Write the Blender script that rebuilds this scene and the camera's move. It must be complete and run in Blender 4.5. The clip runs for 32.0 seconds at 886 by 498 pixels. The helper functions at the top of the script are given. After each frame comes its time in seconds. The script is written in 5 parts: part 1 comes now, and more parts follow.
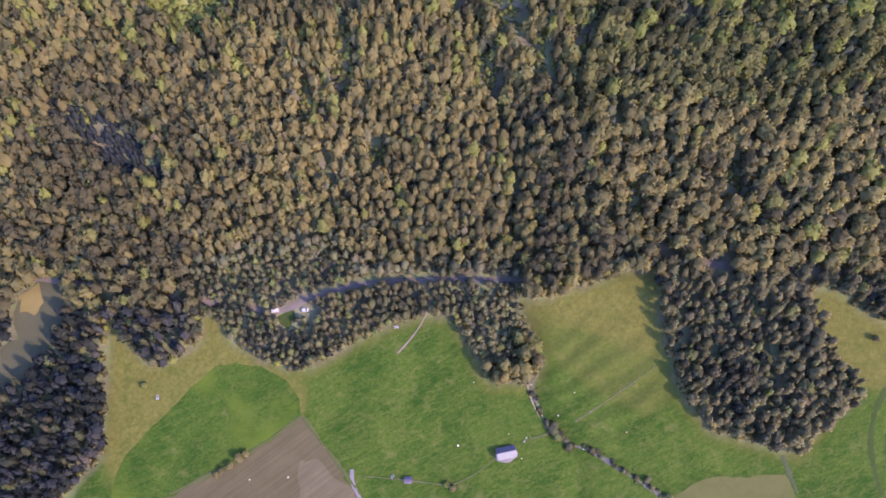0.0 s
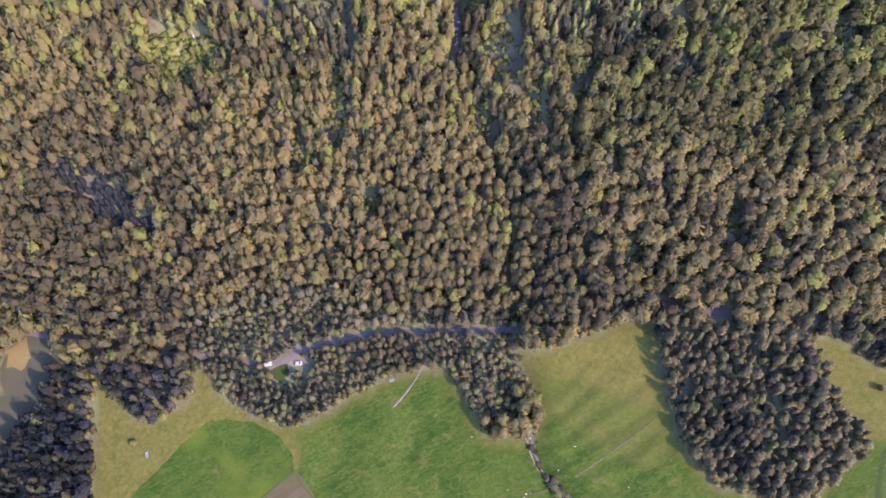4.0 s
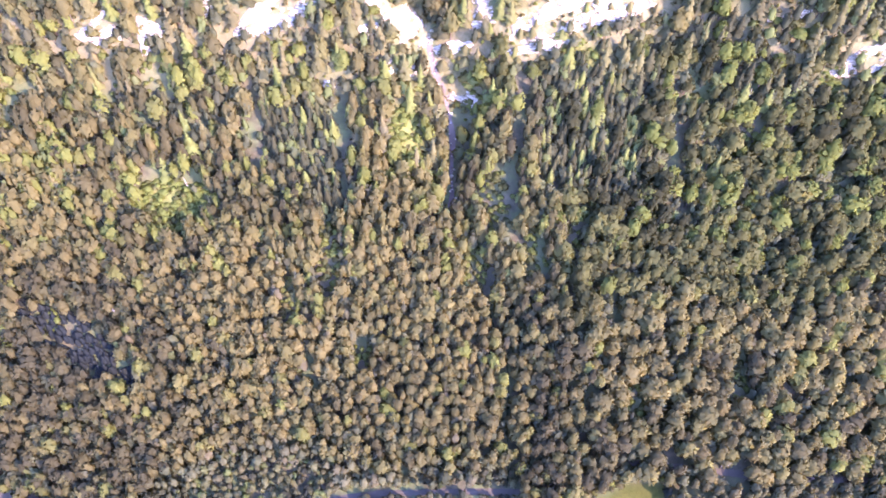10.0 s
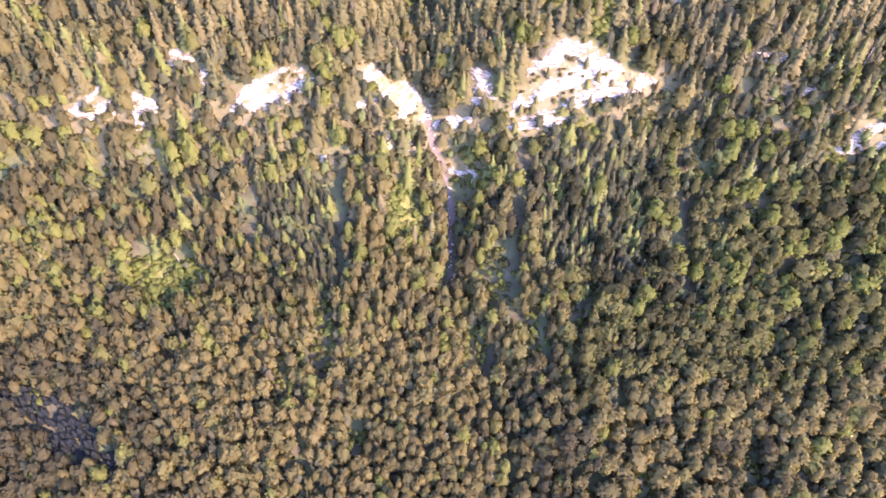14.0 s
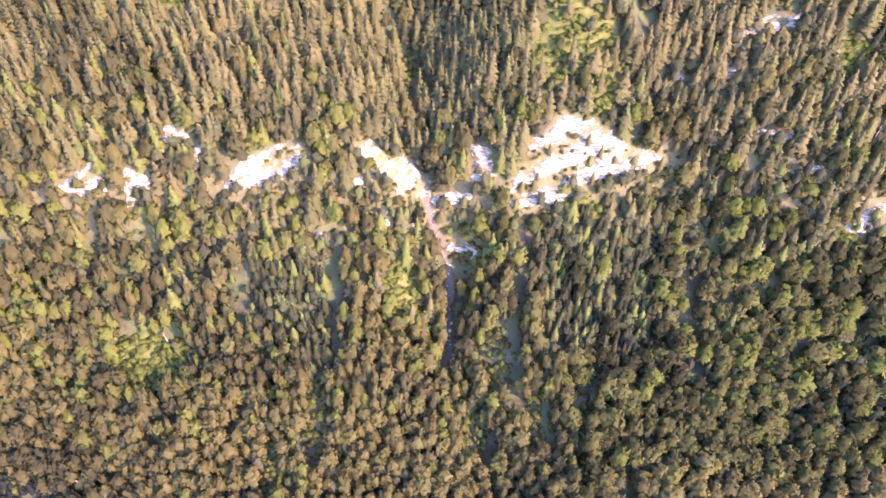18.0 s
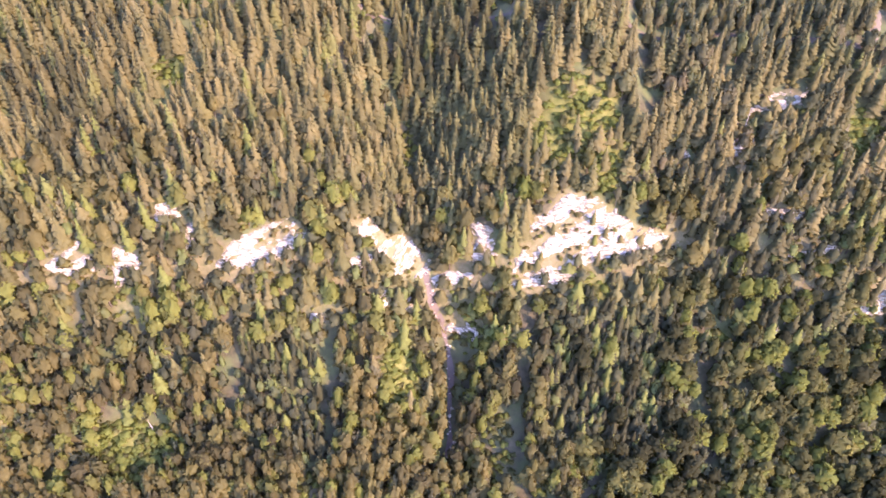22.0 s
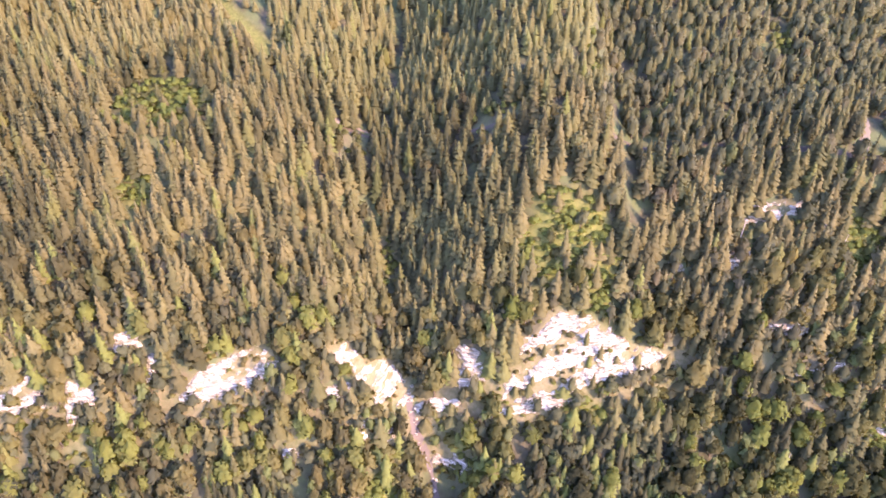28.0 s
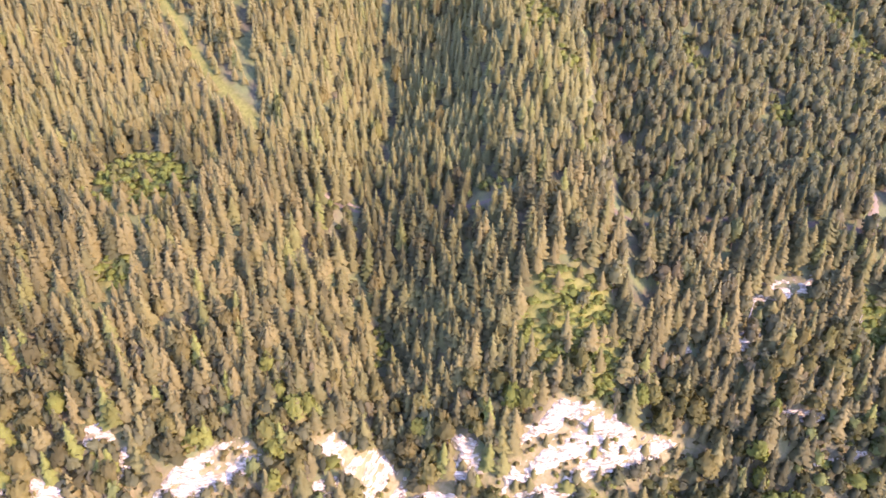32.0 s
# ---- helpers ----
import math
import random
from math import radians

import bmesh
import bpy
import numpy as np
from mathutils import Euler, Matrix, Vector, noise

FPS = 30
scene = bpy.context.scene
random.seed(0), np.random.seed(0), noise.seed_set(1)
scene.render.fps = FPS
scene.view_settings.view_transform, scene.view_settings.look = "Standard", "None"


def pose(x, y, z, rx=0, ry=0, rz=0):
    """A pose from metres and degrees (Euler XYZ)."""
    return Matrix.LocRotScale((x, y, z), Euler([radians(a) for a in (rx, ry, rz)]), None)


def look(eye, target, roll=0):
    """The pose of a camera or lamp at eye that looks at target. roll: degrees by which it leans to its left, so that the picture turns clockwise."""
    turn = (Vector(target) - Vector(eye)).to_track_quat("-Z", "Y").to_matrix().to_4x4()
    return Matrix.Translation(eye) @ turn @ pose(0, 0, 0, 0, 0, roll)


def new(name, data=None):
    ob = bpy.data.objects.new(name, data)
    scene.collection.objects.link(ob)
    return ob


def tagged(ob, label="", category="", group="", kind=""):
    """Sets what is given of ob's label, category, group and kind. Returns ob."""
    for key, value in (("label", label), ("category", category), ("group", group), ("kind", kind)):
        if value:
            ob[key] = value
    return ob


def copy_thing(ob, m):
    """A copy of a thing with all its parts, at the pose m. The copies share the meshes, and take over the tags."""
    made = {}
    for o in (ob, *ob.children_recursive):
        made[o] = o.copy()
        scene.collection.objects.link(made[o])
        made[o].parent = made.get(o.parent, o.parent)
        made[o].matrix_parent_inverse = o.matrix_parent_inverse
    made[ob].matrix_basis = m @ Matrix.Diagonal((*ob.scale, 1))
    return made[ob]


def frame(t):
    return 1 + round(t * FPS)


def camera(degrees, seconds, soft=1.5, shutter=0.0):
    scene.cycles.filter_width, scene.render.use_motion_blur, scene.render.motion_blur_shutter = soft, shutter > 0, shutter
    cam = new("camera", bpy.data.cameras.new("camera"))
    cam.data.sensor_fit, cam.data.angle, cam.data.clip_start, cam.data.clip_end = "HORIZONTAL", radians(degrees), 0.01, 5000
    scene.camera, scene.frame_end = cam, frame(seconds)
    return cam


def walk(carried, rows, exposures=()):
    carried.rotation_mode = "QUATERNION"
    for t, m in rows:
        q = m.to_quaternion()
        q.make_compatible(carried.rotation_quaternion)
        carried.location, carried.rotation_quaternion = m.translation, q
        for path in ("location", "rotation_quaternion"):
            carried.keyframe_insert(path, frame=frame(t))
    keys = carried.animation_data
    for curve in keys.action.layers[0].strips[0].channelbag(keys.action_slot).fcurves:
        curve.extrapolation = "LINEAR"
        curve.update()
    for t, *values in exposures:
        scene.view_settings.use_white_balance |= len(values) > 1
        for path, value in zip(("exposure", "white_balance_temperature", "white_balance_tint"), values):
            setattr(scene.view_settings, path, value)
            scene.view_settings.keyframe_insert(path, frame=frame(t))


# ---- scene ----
# ---- camera and flight ----
cam = camera(64.74, 32.0, soft=1.7)

FLIGHT = [
    (0, 0.00, -124.61, 316.48, 0.000, -65.802, -0.664),
    (1, 0.17, -121.08, 316.71, -0.141, -65.814, -0.732),
    (2, 0.31, -117.53, 316.93, -0.304, -65.723, -0.728),
    (3, 0.44, -113.75, 317.12, -0.539, -65.002, -0.566),
    (3.5, 0.52, -111.83, 317.23, -0.599, -64.610, -0.531),
    (5.5, 1.39, -103.94, 317.40, -0.805, -61.395, -0.338),
    (6, 1.58, -101.89, 317.42, -0.848, -60.532, -0.305),
    (7, 1.92, -97.73, 317.48, -0.906, -58.987, -0.208),
    (8, 2.18, -93.67, 317.77, -0.978, -57.753, -0.106),
    (9, 2.53, -89.48, 318.00, -1.004, -56.577, -0.039),
    (10, 2.80, -85.30, 318.10, -1.053, -55.618, 0.071),
    (11, 3.08, -81.21, 318.24, -1.058, -54.691, 0.075),
    (12, 3.13, -77.10, 318.46, -1.111, -53.854, 0.187),
    (13, 3.24, -72.88, 318.71, -1.119, -52.847, 0.236),
    (14, 3.31, -68.63, 318.94, -1.147, -51.777, 0.328),
    (14.5, 3.35, -66.51, 319.05, -1.177, -51.263, 0.336),
    (16.5, 3.78, -58.12, 319.41, -1.130, -49.407, 0.404),
    (17, 3.92, -56.19, 319.43, -1.116, -48.832, 0.441),
    (18, 4.21, -52.28, 319.31, -1.051, -47.684, 0.454),
    (19, 4.49, -48.30, 319.15, -0.961, -46.551, 0.417),
    (20, 4.65, -44.35, 319.28, -0.925, -45.496, 0.403),
    (21, 4.68, -40.44, 319.42, -0.909, -44.381, 0.430),
    (22, 4.71, -36.33, 319.39, -0.927, -43.307, 0.475),
    (23, 4.91, -32.32, 319.46, -0.868, -42.210, 0.483),
    (24, 5.12, -28.30, 319.53, -0.822, -41.128, 0.494),
    (25, 5.47, -24.26, 319.51, -0.763, -40.000, 0.438),
    (25.5, 5.60, -22.29, 319.56, -0.806, -39.429, 0.422),
    (27.5, 6.08, -14.23, 319.97, -1.962, -37.215, 0.347),
    (28, 6.17, -12.18, 320.02, -2.422, -36.663, 0.361),
    (29, 6.34, -8.07, 320.11, -2.929, -35.526, 0.350),
    (30, 6.47, -4.14, 320.31, -2.927, -34.385, 0.332),
    (31, 6.74, -0.08, 320.45, -2.896, -33.260, 0.366),
    (32, 6.99, 4.09, 320.72, -2.911, -32.190, 0.393),
]


def heading(x, y, z, yaw, pitch, roll):
    yaw, pitch = radians(yaw), radians(pitch)
    ahead = Vector((-math.sin(yaw) * math.cos(pitch), math.cos(yaw) * math.cos(pitch), math.sin(pitch)))
    return look(Vector((x, y, z)), Vector((x, y, z)) + ahead * 100, roll)


EXPOSURES = [(0, 2.57, 5850, 62), (3, 2.65, 5850, 64), (6, 2.96, 5850, 65), (7.5, 3.44, 5560, 66), (9, 3.47, 5570, 68), (13, 3.12, 6050, 67), (17, 3.04, 6250, 65), (19, 2.97, 6330, 64), (25, 2.81, 6450, 64), (32, 2.84, 6450, 62)]
walk(cam, [(t, heading(*row)) for t, *row in FLIGHT], EXPOSURES)

# ---- daylight ----
SUN_TO = Vector((0.72, -0.57, 0.55)).normalized()
world = bpy.data.worlds.new("world")
scene.world = world
world.use_nodes = True
sky = world.node_tree.nodes.new("ShaderNodeTexSky")
sky.sky_type, sky.sun_disc = "NISHITA", False
sky.sun_elevation = math.asin(SUN_TO.z)
sky.sun_rotation = math.atan2(SUN_TO.x, SUN_TO.y)
sky.dust_density, sky.air_density, sky.ozone_density = 1.5, 2.0, 9.0
background = world.node_tree.nodes["Background"]
background.inputs["Strength"].default_value = 0.15
world.node_tree.links.new(sky.outputs["Color"], background.inputs["Color"])
sun_data = bpy.data.lights.new("sun", "SUN")
sun_data.energy, sun_data.angle, sun_data.color = 1.87, radians(0.8), (1.0, 0.83, 0.46)
sun = new("sun", sun_data)
sun.matrix_world = look(SUN_TO * 600, (0, 0, 0))

# ---- materials ----


class Graph:
    """Builds a node material step by step."""

    def __init__(self, name):
        self.mat = bpy.data.materials.new(name)
        self.mat.use_nodes = True
        self.tree = self.mat.node_tree
        self.bsdf = self.tree.nodes["Principled BSDF"]
        self.bsdf.inputs["Specular IOR Level"].default_value = 0.25

    def node(self, kind, links=None, **settings):
        n = self.tree.nodes.new(kind)
        for key, value in settings.items():
            n.inputs[key].default_value = value
        for key, source in (links or {}).items():
            self.tree.links.new(source, n.inputs[key])
        return n

    def position(self):
        return self.node("ShaderNodeNewGeometry").outputs["Position"]

    def noise(self, scale, detail=4.0, rough=0.6, vector=None, distortion=0.0):
        n = self.node("ShaderNodeTexNoise", {"Vector": vector or self.position()}, Scale=scale, Detail=detail, Roughness=rough, Distortion=distortion)
        return n.outputs["Fac"]

    def turned(self, degrees, scale):
        """Positions turned about the upright, then stretched."""
        turn = self.node("ShaderNodeMapping", {"Vector": self.position()}, Rotation=(0, 0, radians(degrees)))
        return self.node("ShaderNodeMapping", {"Vector": turn.outputs[0]}, Scale=scale).outputs[0]

    def spread(self, source, low, high):
        n = self.node("ShaderNodeMapRange", {"Value": source})
        n.inputs["From Min"].default_value, n.inputs["From Max"].default_value = low, high
        return n.outputs["Result"]

    def mix(self, factor, a, b):
        n = self.tree.nodes.new("ShaderNodeMix")
        n.data_type = "RGBA"
        for socket, value in ((n.inputs[0], factor), (n.inputs[6], a), (n.inputs[7], b)):
            if isinstance(value, (int, float)):
                socket.default_value = value
            elif isinstance(value, tuple):
                socket.default_value = (*value, 1)
            else:
                self.tree.links.new(value, socket)
        return n.outputs[2]

    def math(self, kind, a, b):
        n = self.tree.nodes.new("ShaderNodeMath")
        n.operation = kind
        for socket, value in ((n.inputs[0], a), (n.inputs[1], b)):
            if isinstance(value, (int, float)):
                socket.default_value = value
            else:
                self.tree.links.new(value, socket)
        return n.outputs[0]

    def attribute(self, name):
        n = self.tree.nodes.new("ShaderNodeAttribute")
        n.attribute_name = name
        split = self.tree.nodes.new("ShaderNodeSeparateColor")
        self.tree.links.new(n.outputs["Color"], split.inputs[0])
        return split.outputs

    def bump(self, source, strength, distance):
        n = self.node("ShaderNodeBump", {"Height": source}, Strength=strength, Distance=distance)
        self.tree.links.new(n.outputs["Normal"], self.bsdf.inputs["Normal"])

    def done(self, colour, rough=0.85, metal=0.0):
        if isinstance(colour, tuple):
            self.bsdf.inputs["Base Color"].default_value = (*colour, 1)
        else:
            self.tree.links.new(colour, self.bsdf.inputs["Base Color"])
        if isinstance(rough, (int, float)):
            self.bsdf.inputs["Roughness"].default_value = rough
        else:
            self.tree.links.new(rough, self.bsdf.inputs["Roughness"])
        self.bsdf.inputs["Metallic"].default_value = metal
        return self.mat


def leaf_material(name, deep, light, warm, joined, rare=0.86, thin_share=0.6):
    """Leaves: each tree has its own tone, each clump a shade of it. joined: the tone is stored on the mesh, else it is the object's own."""
    g = Graph(name)
    if joined:
        tone, dry, fresh = g.attribute("tint")[:3]
    else:
        tone = g.tree.nodes.new("ShaderNodeObjectInfo").outputs["Random"]
        dry = g.spread(g.noise(0.09, 2.0), 0.35, 0.7)
        fresh = g.math("FRACT", g.math("MULTIPLY", tone, 7.31), 0.0)
    island = g.node("ShaderNodeNewGeometry").outputs["Random Per Island"]
    body = g.mix(tone, deep, light)
    body = g.mix(dry, body, warm)
    body = g.mix(g.spread(fresh, rare, rare + 0.1), body, tuple(c * d for c, d in zip(light, (1.05, 1.22, 0.85))))
    shade = g.math("ADD", g.math("MULTIPLY", island, 0.4), g.math("MULTIPLY", g.noise(1.3, 3.0), 0.9))
    g.bump(g.noise(3.5, 3.0), 0.2, 0.2)
    body = g.mix(g.spread(shade, 0.25, 1.05), g.mix(0.4, body, deep), body)
    g.bsdf.inputs["Specular IOR Level"].default_value = 0.12
    mat = g.done(body, 0.75)
    thin = g.node("ShaderNodeBsdfTranslucent", {"Color": body})
    both = g.node("ShaderNodeMixShader", {1: g.bsdf.outputs[0], 2: thin.outputs[0]})
    both.inputs[0].default_value = thin_share
    g.tree.links.new(both.outputs[0], g.tree.nodes["Material Output"].inputs["Surface"])
    return mat


BROAD = ((0.090, 0.085, 0.042), (0.222, 0.212, 0.070), (0.242, 0.208, 0.074))
SPRUCE = ((0.054, 0.056, 0.026), (0.172, 0.169, 0.060), (0.200, 0.174, 0.070))
SHRUB = ((0.0395, 0.0453, 0.028), (0.158, 0.165, 0.07), (0.188, 0.171, 0.074))
broad_joined, broad_single = (leaf_material("broad_leaves", *BROAD, j, 0.89) for j in (True, False))
spruce_joined, spruce_single = (leaf_material("spruce_needles", *SPRUCE, j, 0.92, 0.35) for j in (True, False))
# darkened copy of the spruce needles: the gully flank's shade as colour
shade_spruce_single = leaf_material("shade_spruce_needles", SPRUCE[0], tuple(0.75 * a + 0.25 * c for a, c in zip(*SPRUCE[:2])), SPRUCE[1], False, 0.98, 0.3)
shrub_single = leaf_material("shrub_leaves", *SHRUB, False)
copse_joined = leaf_material("copse_leaves", (0.026, 0.033, 0.026), (0.188, 0.192, 0.080), (0.20, 0.180, 0.085), True, 0.9)
fresh_joined = leaf_material("fresh_leaves", (0.084, 0.094, 0.034), (0.205, 0.212, 0.070), (0.23, 0.20, 0.075), True, 0.9)
# near black: dark conifers at the corner, shade put in for the hollow
dark_shade_joined = leaf_material("dark_shade_needles", (0.016, 0.021, 0.020), (0.046, 0.050, 0.036), (0.07, 0.06, 0.04), True, 0.95, 0.25)
# needles lightened to hold the distance haze of the upper slope
hazed_joined = leaf_material("hazed_needles", (0.085, 0.090, 0.036), (0.225, 0.222, 0.084), (0.25, 0.222, 0.09), True, 0.92, 0.4)
green_joined = leaf_material("green_leaves", (0.050, 0.055, 0.024), (0.166, 0.173, 0.056), (0.200, 0.180, 0.062), True, 0.88)
cool_joined = leaf_material("cool_leaves", (0.080, 0.092, 0.050), (0.205, 0.212, 0.098), (0.21, 0.18, 0.095), True, 0.93)


def bark_material():
    g = Graph("bark")
    g.bump(g.noise(6, 4), 0.7, 0.05)
    return g.done(g.mix(g.noise(2.2, 5), (0.05, 0.036, 0.026), (0.19, 0.15, 0.12)), 0.95)


def snag_material():
    g = Graph("bleached_wood")
    return g.done(g.mix(g.noise(1.4, 5), (0.30, 0.24, 0.20), (0.62, 0.55, 0.48)), 0.9)


def rock_material(name, grey, pale):
    g = Graph(name)
    pos = g.position()
    flat = g.node("ShaderNodeMapping", {"Vector": pos})
    flat.inputs["Scale"].default_value = (0.14, 0.14, 2.4)
    bands = g.spread(g.noise(0.9, 5, 0.65, flat.outputs[0]), 0.38, 0.56)
    body = g.mix(bands, grey, pale)
    stains = g.spread(g.noise(0.35, 6, 0.7), 0.56, 0.72)
    body = g.mix(g.math("MULTIPLY", stains, 0.7), body, (0.22, 0.19, 0.14))
    moss = g.spread(g.noise(0.8, 5, 0.7), 0.60, 0.70)
    body = g.mix(g.math("MULTIPLY", moss, 0.8), body, (0.13, 0.12, 0.045))
    flat_top = g.node("ShaderNodeSeparateXYZ", {"Vector": g.node("ShaderNodeNewGeometry").outputs["True Normal"]}).outputs["Z"]
    tuft = g.math("MULTIPLY", g.spread(flat_top, 0.5, 0.85), g.spread(g.noise(0.3, 5, 0.7), 0.46, 0.58))
    body = g.mix(g.math("MULTIPLY", tuft, 0.8), body, g.mix(g.noise(2.0, 4), (0.10, 0.095, 0.04), (0.22, 0.18, 0.095)))
    g.bump(g.math("ADD", g.noise(1.1, 6), bands), 0.9, 0.5)
    return g.done(body, 0.92)


def meadow_grass(g, fresh=1.0):
    """Mown grass with fresh and dry patches."""
    broad_patch = g.spread(g.noise(0.045, 5, 0.62, distortion=0.8), 0.36, 0.64)
    fine_patch = g.spread(g.noise(0.45, 6, 0.7, distortion=0.6), 0.34, 0.66)
    streaks = g.spread(g.noise(0.55, 6, 0.74, g.turned(-22, (0.3, 1.0, 0.5)), 1.0), 0.42, 0.66)
    tufts = g.spread(g.noise(0.9, 6, 0.8), 0.44, 0.62)
    grass = g.mix(broad_patch, (0.00875, 0.0302, 0.00261), (0.0287, 0.0531, 0.0063))
    grass = g.mix(g.math("MULTIPLY", streaks, 0.65 * fresh), grass, (0.058, 0.0733, 0.0128))
    grass = g.mix(g.math("MULTIPLY", tufts, 0.55), grass, (0.00738, 0.0216, 0.00297))
    grass = g.mix(g.math("MULTIPLY", g.spread(g.noise(0.16, 5, 0.7), 0.55, 0.72), 0.6 * fresh), grass, (0.0648, 0.0672, 0.0188))
    return grass, fine_patch


def lush_material():
    """The greener field: fewer dry patches."""
    g = Graph("lush_grass")
    g.bsdf.inputs["Specular IOR Level"].default_value = 0.06
    grass = g.mix(g.spread(g.noise(0.03, 3, 0.5), 0.5, 0.68), meadow_grass(g, 0.75)[0], (0.0387, 0.0612, 0.0063))
    g.bump(g.noise(0.5, 6, 0.7), 0.6, 0.3)
    return g.done(grass, 0.95)


def ground_material():
    g = Graph("hillside")
    meadow, dry, bare = g.attribute("cover")[:3]
    g.bsdf.inputs["Specular IOR Level"].default_value = 0.06
    grass, fine_patch = meadow_grass(g)
    hay = g.mix(fine_patch, (0.0412, 0.0459, 0.00855), (0.0776, 0.0741, 0.0158))
    lawn = g.mix(g.math("MULTIPLY", dry, g.spread(g.noise(0.12, 5, 0.7), 0.05, 0.5)), grass, hay)
    # forest floor: litter, moss and low growth
    litter = g.mix(g.spread(g.noise(0.3, 6, 0.7), 0.35, 0.65), (0.048, 0.050, 0.028), (0.108, 0.094, 0.056))
    herbs = g.mix(g.noise(0.7, 5, 0.7), (0.056, 0.076, 0.036), (0.120, 0.135, 0.052))
    floor = g.mix(g.spread(g.noise(0.07, 4, 0.6), 0.42, 0.58), litter, herbs)
    floor = g.mix(bare, floor, g.mix(fine_patch, (0.105, 0.100, 0.038), (0.215, 0.180, 0.100)))
    g.bump(g.math("ADD", g.noise(0.5, 6, 0.7), g.math("MULTIPLY", g.noise(3.0, 4), 0.4)), 0.6, 0.3)
    glade = g.mix(fine_patch, (0.085, 0.100, 0.026), (0.175, 0.172, 0.052))
    return g.done(g.mix(g.math("MULTIPLY", meadow, bare), g.mix(meadow, floor, lawn), glade), 0.95)


def soil_material(name, dark, light, scale=0.4, rough=0.95):
    g = Graph(name)
    big, fine = g.noise(scale * 0.25, 4), g.noise(scale * 4, 6, 0.7)
    body = g.mix(g.math("ADD", g.math("MULTIPLY", big, 0.6), g.math("MULTIPLY", fine, 0.45)), dark, light)
    g.bump(fine, 0.6, 0.12)
    g.bsdf.inputs["Specular IOR Level"].default_value = 0.1
    return g.done(body, rough)


def furrow_material(name, dark, light, turn):
    """Tilled earth with the lines of the plough."""
    g = Graph(name)
    lines = g.spread(g.noise(0.8, 3, 0.6, g.turned(turn, (0.03, 0.9, 0.0))), 0.3, 0.7)
    clods = g.noise(2.0, 6, 0.75)
    body = g.mix(g.math("ADD", g.math("MULTIPLY", lines, 0.42), g.math("MULTIPLY", g.noise(0.12, 6, 0.72), 0.58)), dark, light)
    body = g.mix(g.math("MULTIPLY", g.spread(clods, 0.45, 0.7), 0.4), body, dark)
    g.bump(clods, 0.6, 0.2)
    g.bsdf.inputs["Specular IOR Level"].default_value = 0.1
    return g.done(body, 0.95)


def wood_material(name, dark, light):
    g = Graph(name)
    m = g.node("ShaderNodeMapping", {"Vector": g.position()})
    m.inputs["Scale"].default_value = (5, 5, 0.6)
    return g.done(g.mix(g.noise(1.5, 5, 0.65, m.outputs[0]), dark, light), 0.8)


def metal_material(name, dark, light, rough=0.5):
    g = Graph(name)
    return g.done(g.mix(g.noise(0.9, 6, 0.7), dark, light), rough, 0.15)


bark, snag_wood, hillside = bark_material(), snag_material(), ground_material()
rock = rock_material("pale_limestone", (0.30, 0.25, 0.17), (0.55, 0.505, 0.405))
asphalt = soil_material("worn_asphalt", (0.050, 0.044, 0.034), (0.106, 0.092, 0.072))
gravel = soil_material("gravel_path", (0.072, 0.056, 0.0374), (0.151, 0.119, 0.085))
scree = soil_material("stream_scree", (0.076, 0.061, 0.050), (0.185, 0.150, 0.126), 0.8)
tilled = furrow_material("tilled_field", (0.0285, 0.0255, 0.0101), (0.0745, 0.0635, 0.0285), -34)
stubble = furrow_material("pale_stubble", (0.0364, 0.0332, 0.0147), (0.0936, 0.0813, 0.0411), -34)
verge = soil_material("cut_bank", (0.10, 0.082, 0.056), (0.23, 0.19, 0.135), 0.5)
# gravel darkened to hold the shade of the trees round the clearing
clearing_gravel = soil_material("shaded_gravel", (0.0231, 0.0266, 0.0131), (0.0564, 0.0562, 0.0275), 0.4)
# dark earth of ditches; lane and gully bed use it as painted shade
ditch = soil_material("ditch_and_shade", (0.018, 0.0247, 0.0088), (0.048, 0.0578, 0.0256), 0.8)
brook_stones = soil_material("brook_stones", (0.024, 0.0269, 0.018), (0.09, 0.088, 0.0672), 1.2)
hay_field = soil_material("mown_hay_field", (0.0265, 0.034, 0.00818), (0.0696, 0.0708, 0.0201), 0.6)
# dry grass with the sunlight of the clearing's corner in its colour
hay_gold = soil_material("sunlit_dry_grass", (0.070, 0.057, 0.017), (0.130, 0.104, 0.032), 0.6)
dry_edge = soil_material("dry_grass_edge", (0.0231, 0.032, 0.0084), (0.052, 0.0576, 0.0192), 0.8)
dark_grass = soil_material("deep_green_grass", (0.011, 0.024, 0.004), (0.028, 0.042, 0.009), 0.6)
lush = lush_material()
concrete = soil_material("pale_concrete", (0.066, 0.063, 0.054), (0.12, 0.114, 0.105), 0.8)
timber = wood_material("weathered_timber", (0.10, 0.075, 0.055), (0.27, 0.215, 0.165))
roofing = metal_material("pale_roof_sheet", (0.0924, 0.0936, 0.0827), (0.163, 0.166, 0.145), 0.65)
# dark sheet; on the barn's far slope it also paints the shade
dark_shade_roofing = metal_material("dark_and_shaded_roof_sheet", (0.055, 0.048, 0.055), (0.115, 0.10, 0.11), 0.65)
white_paint = metal_material("white_paint", (0.257, 0.254, 0.242), (0.367, 0.363, 0.351), 0.5)
red_paint = metal_material("faded_red_paint", (0.28, 0.06, 0.05), (0.42, 0.11, 0.09), 0.5)
glass_dark = metal_material("dark_glass", (0.02, 0.022, 0.025), (0.04, 0.042, 0.045), 0.1)
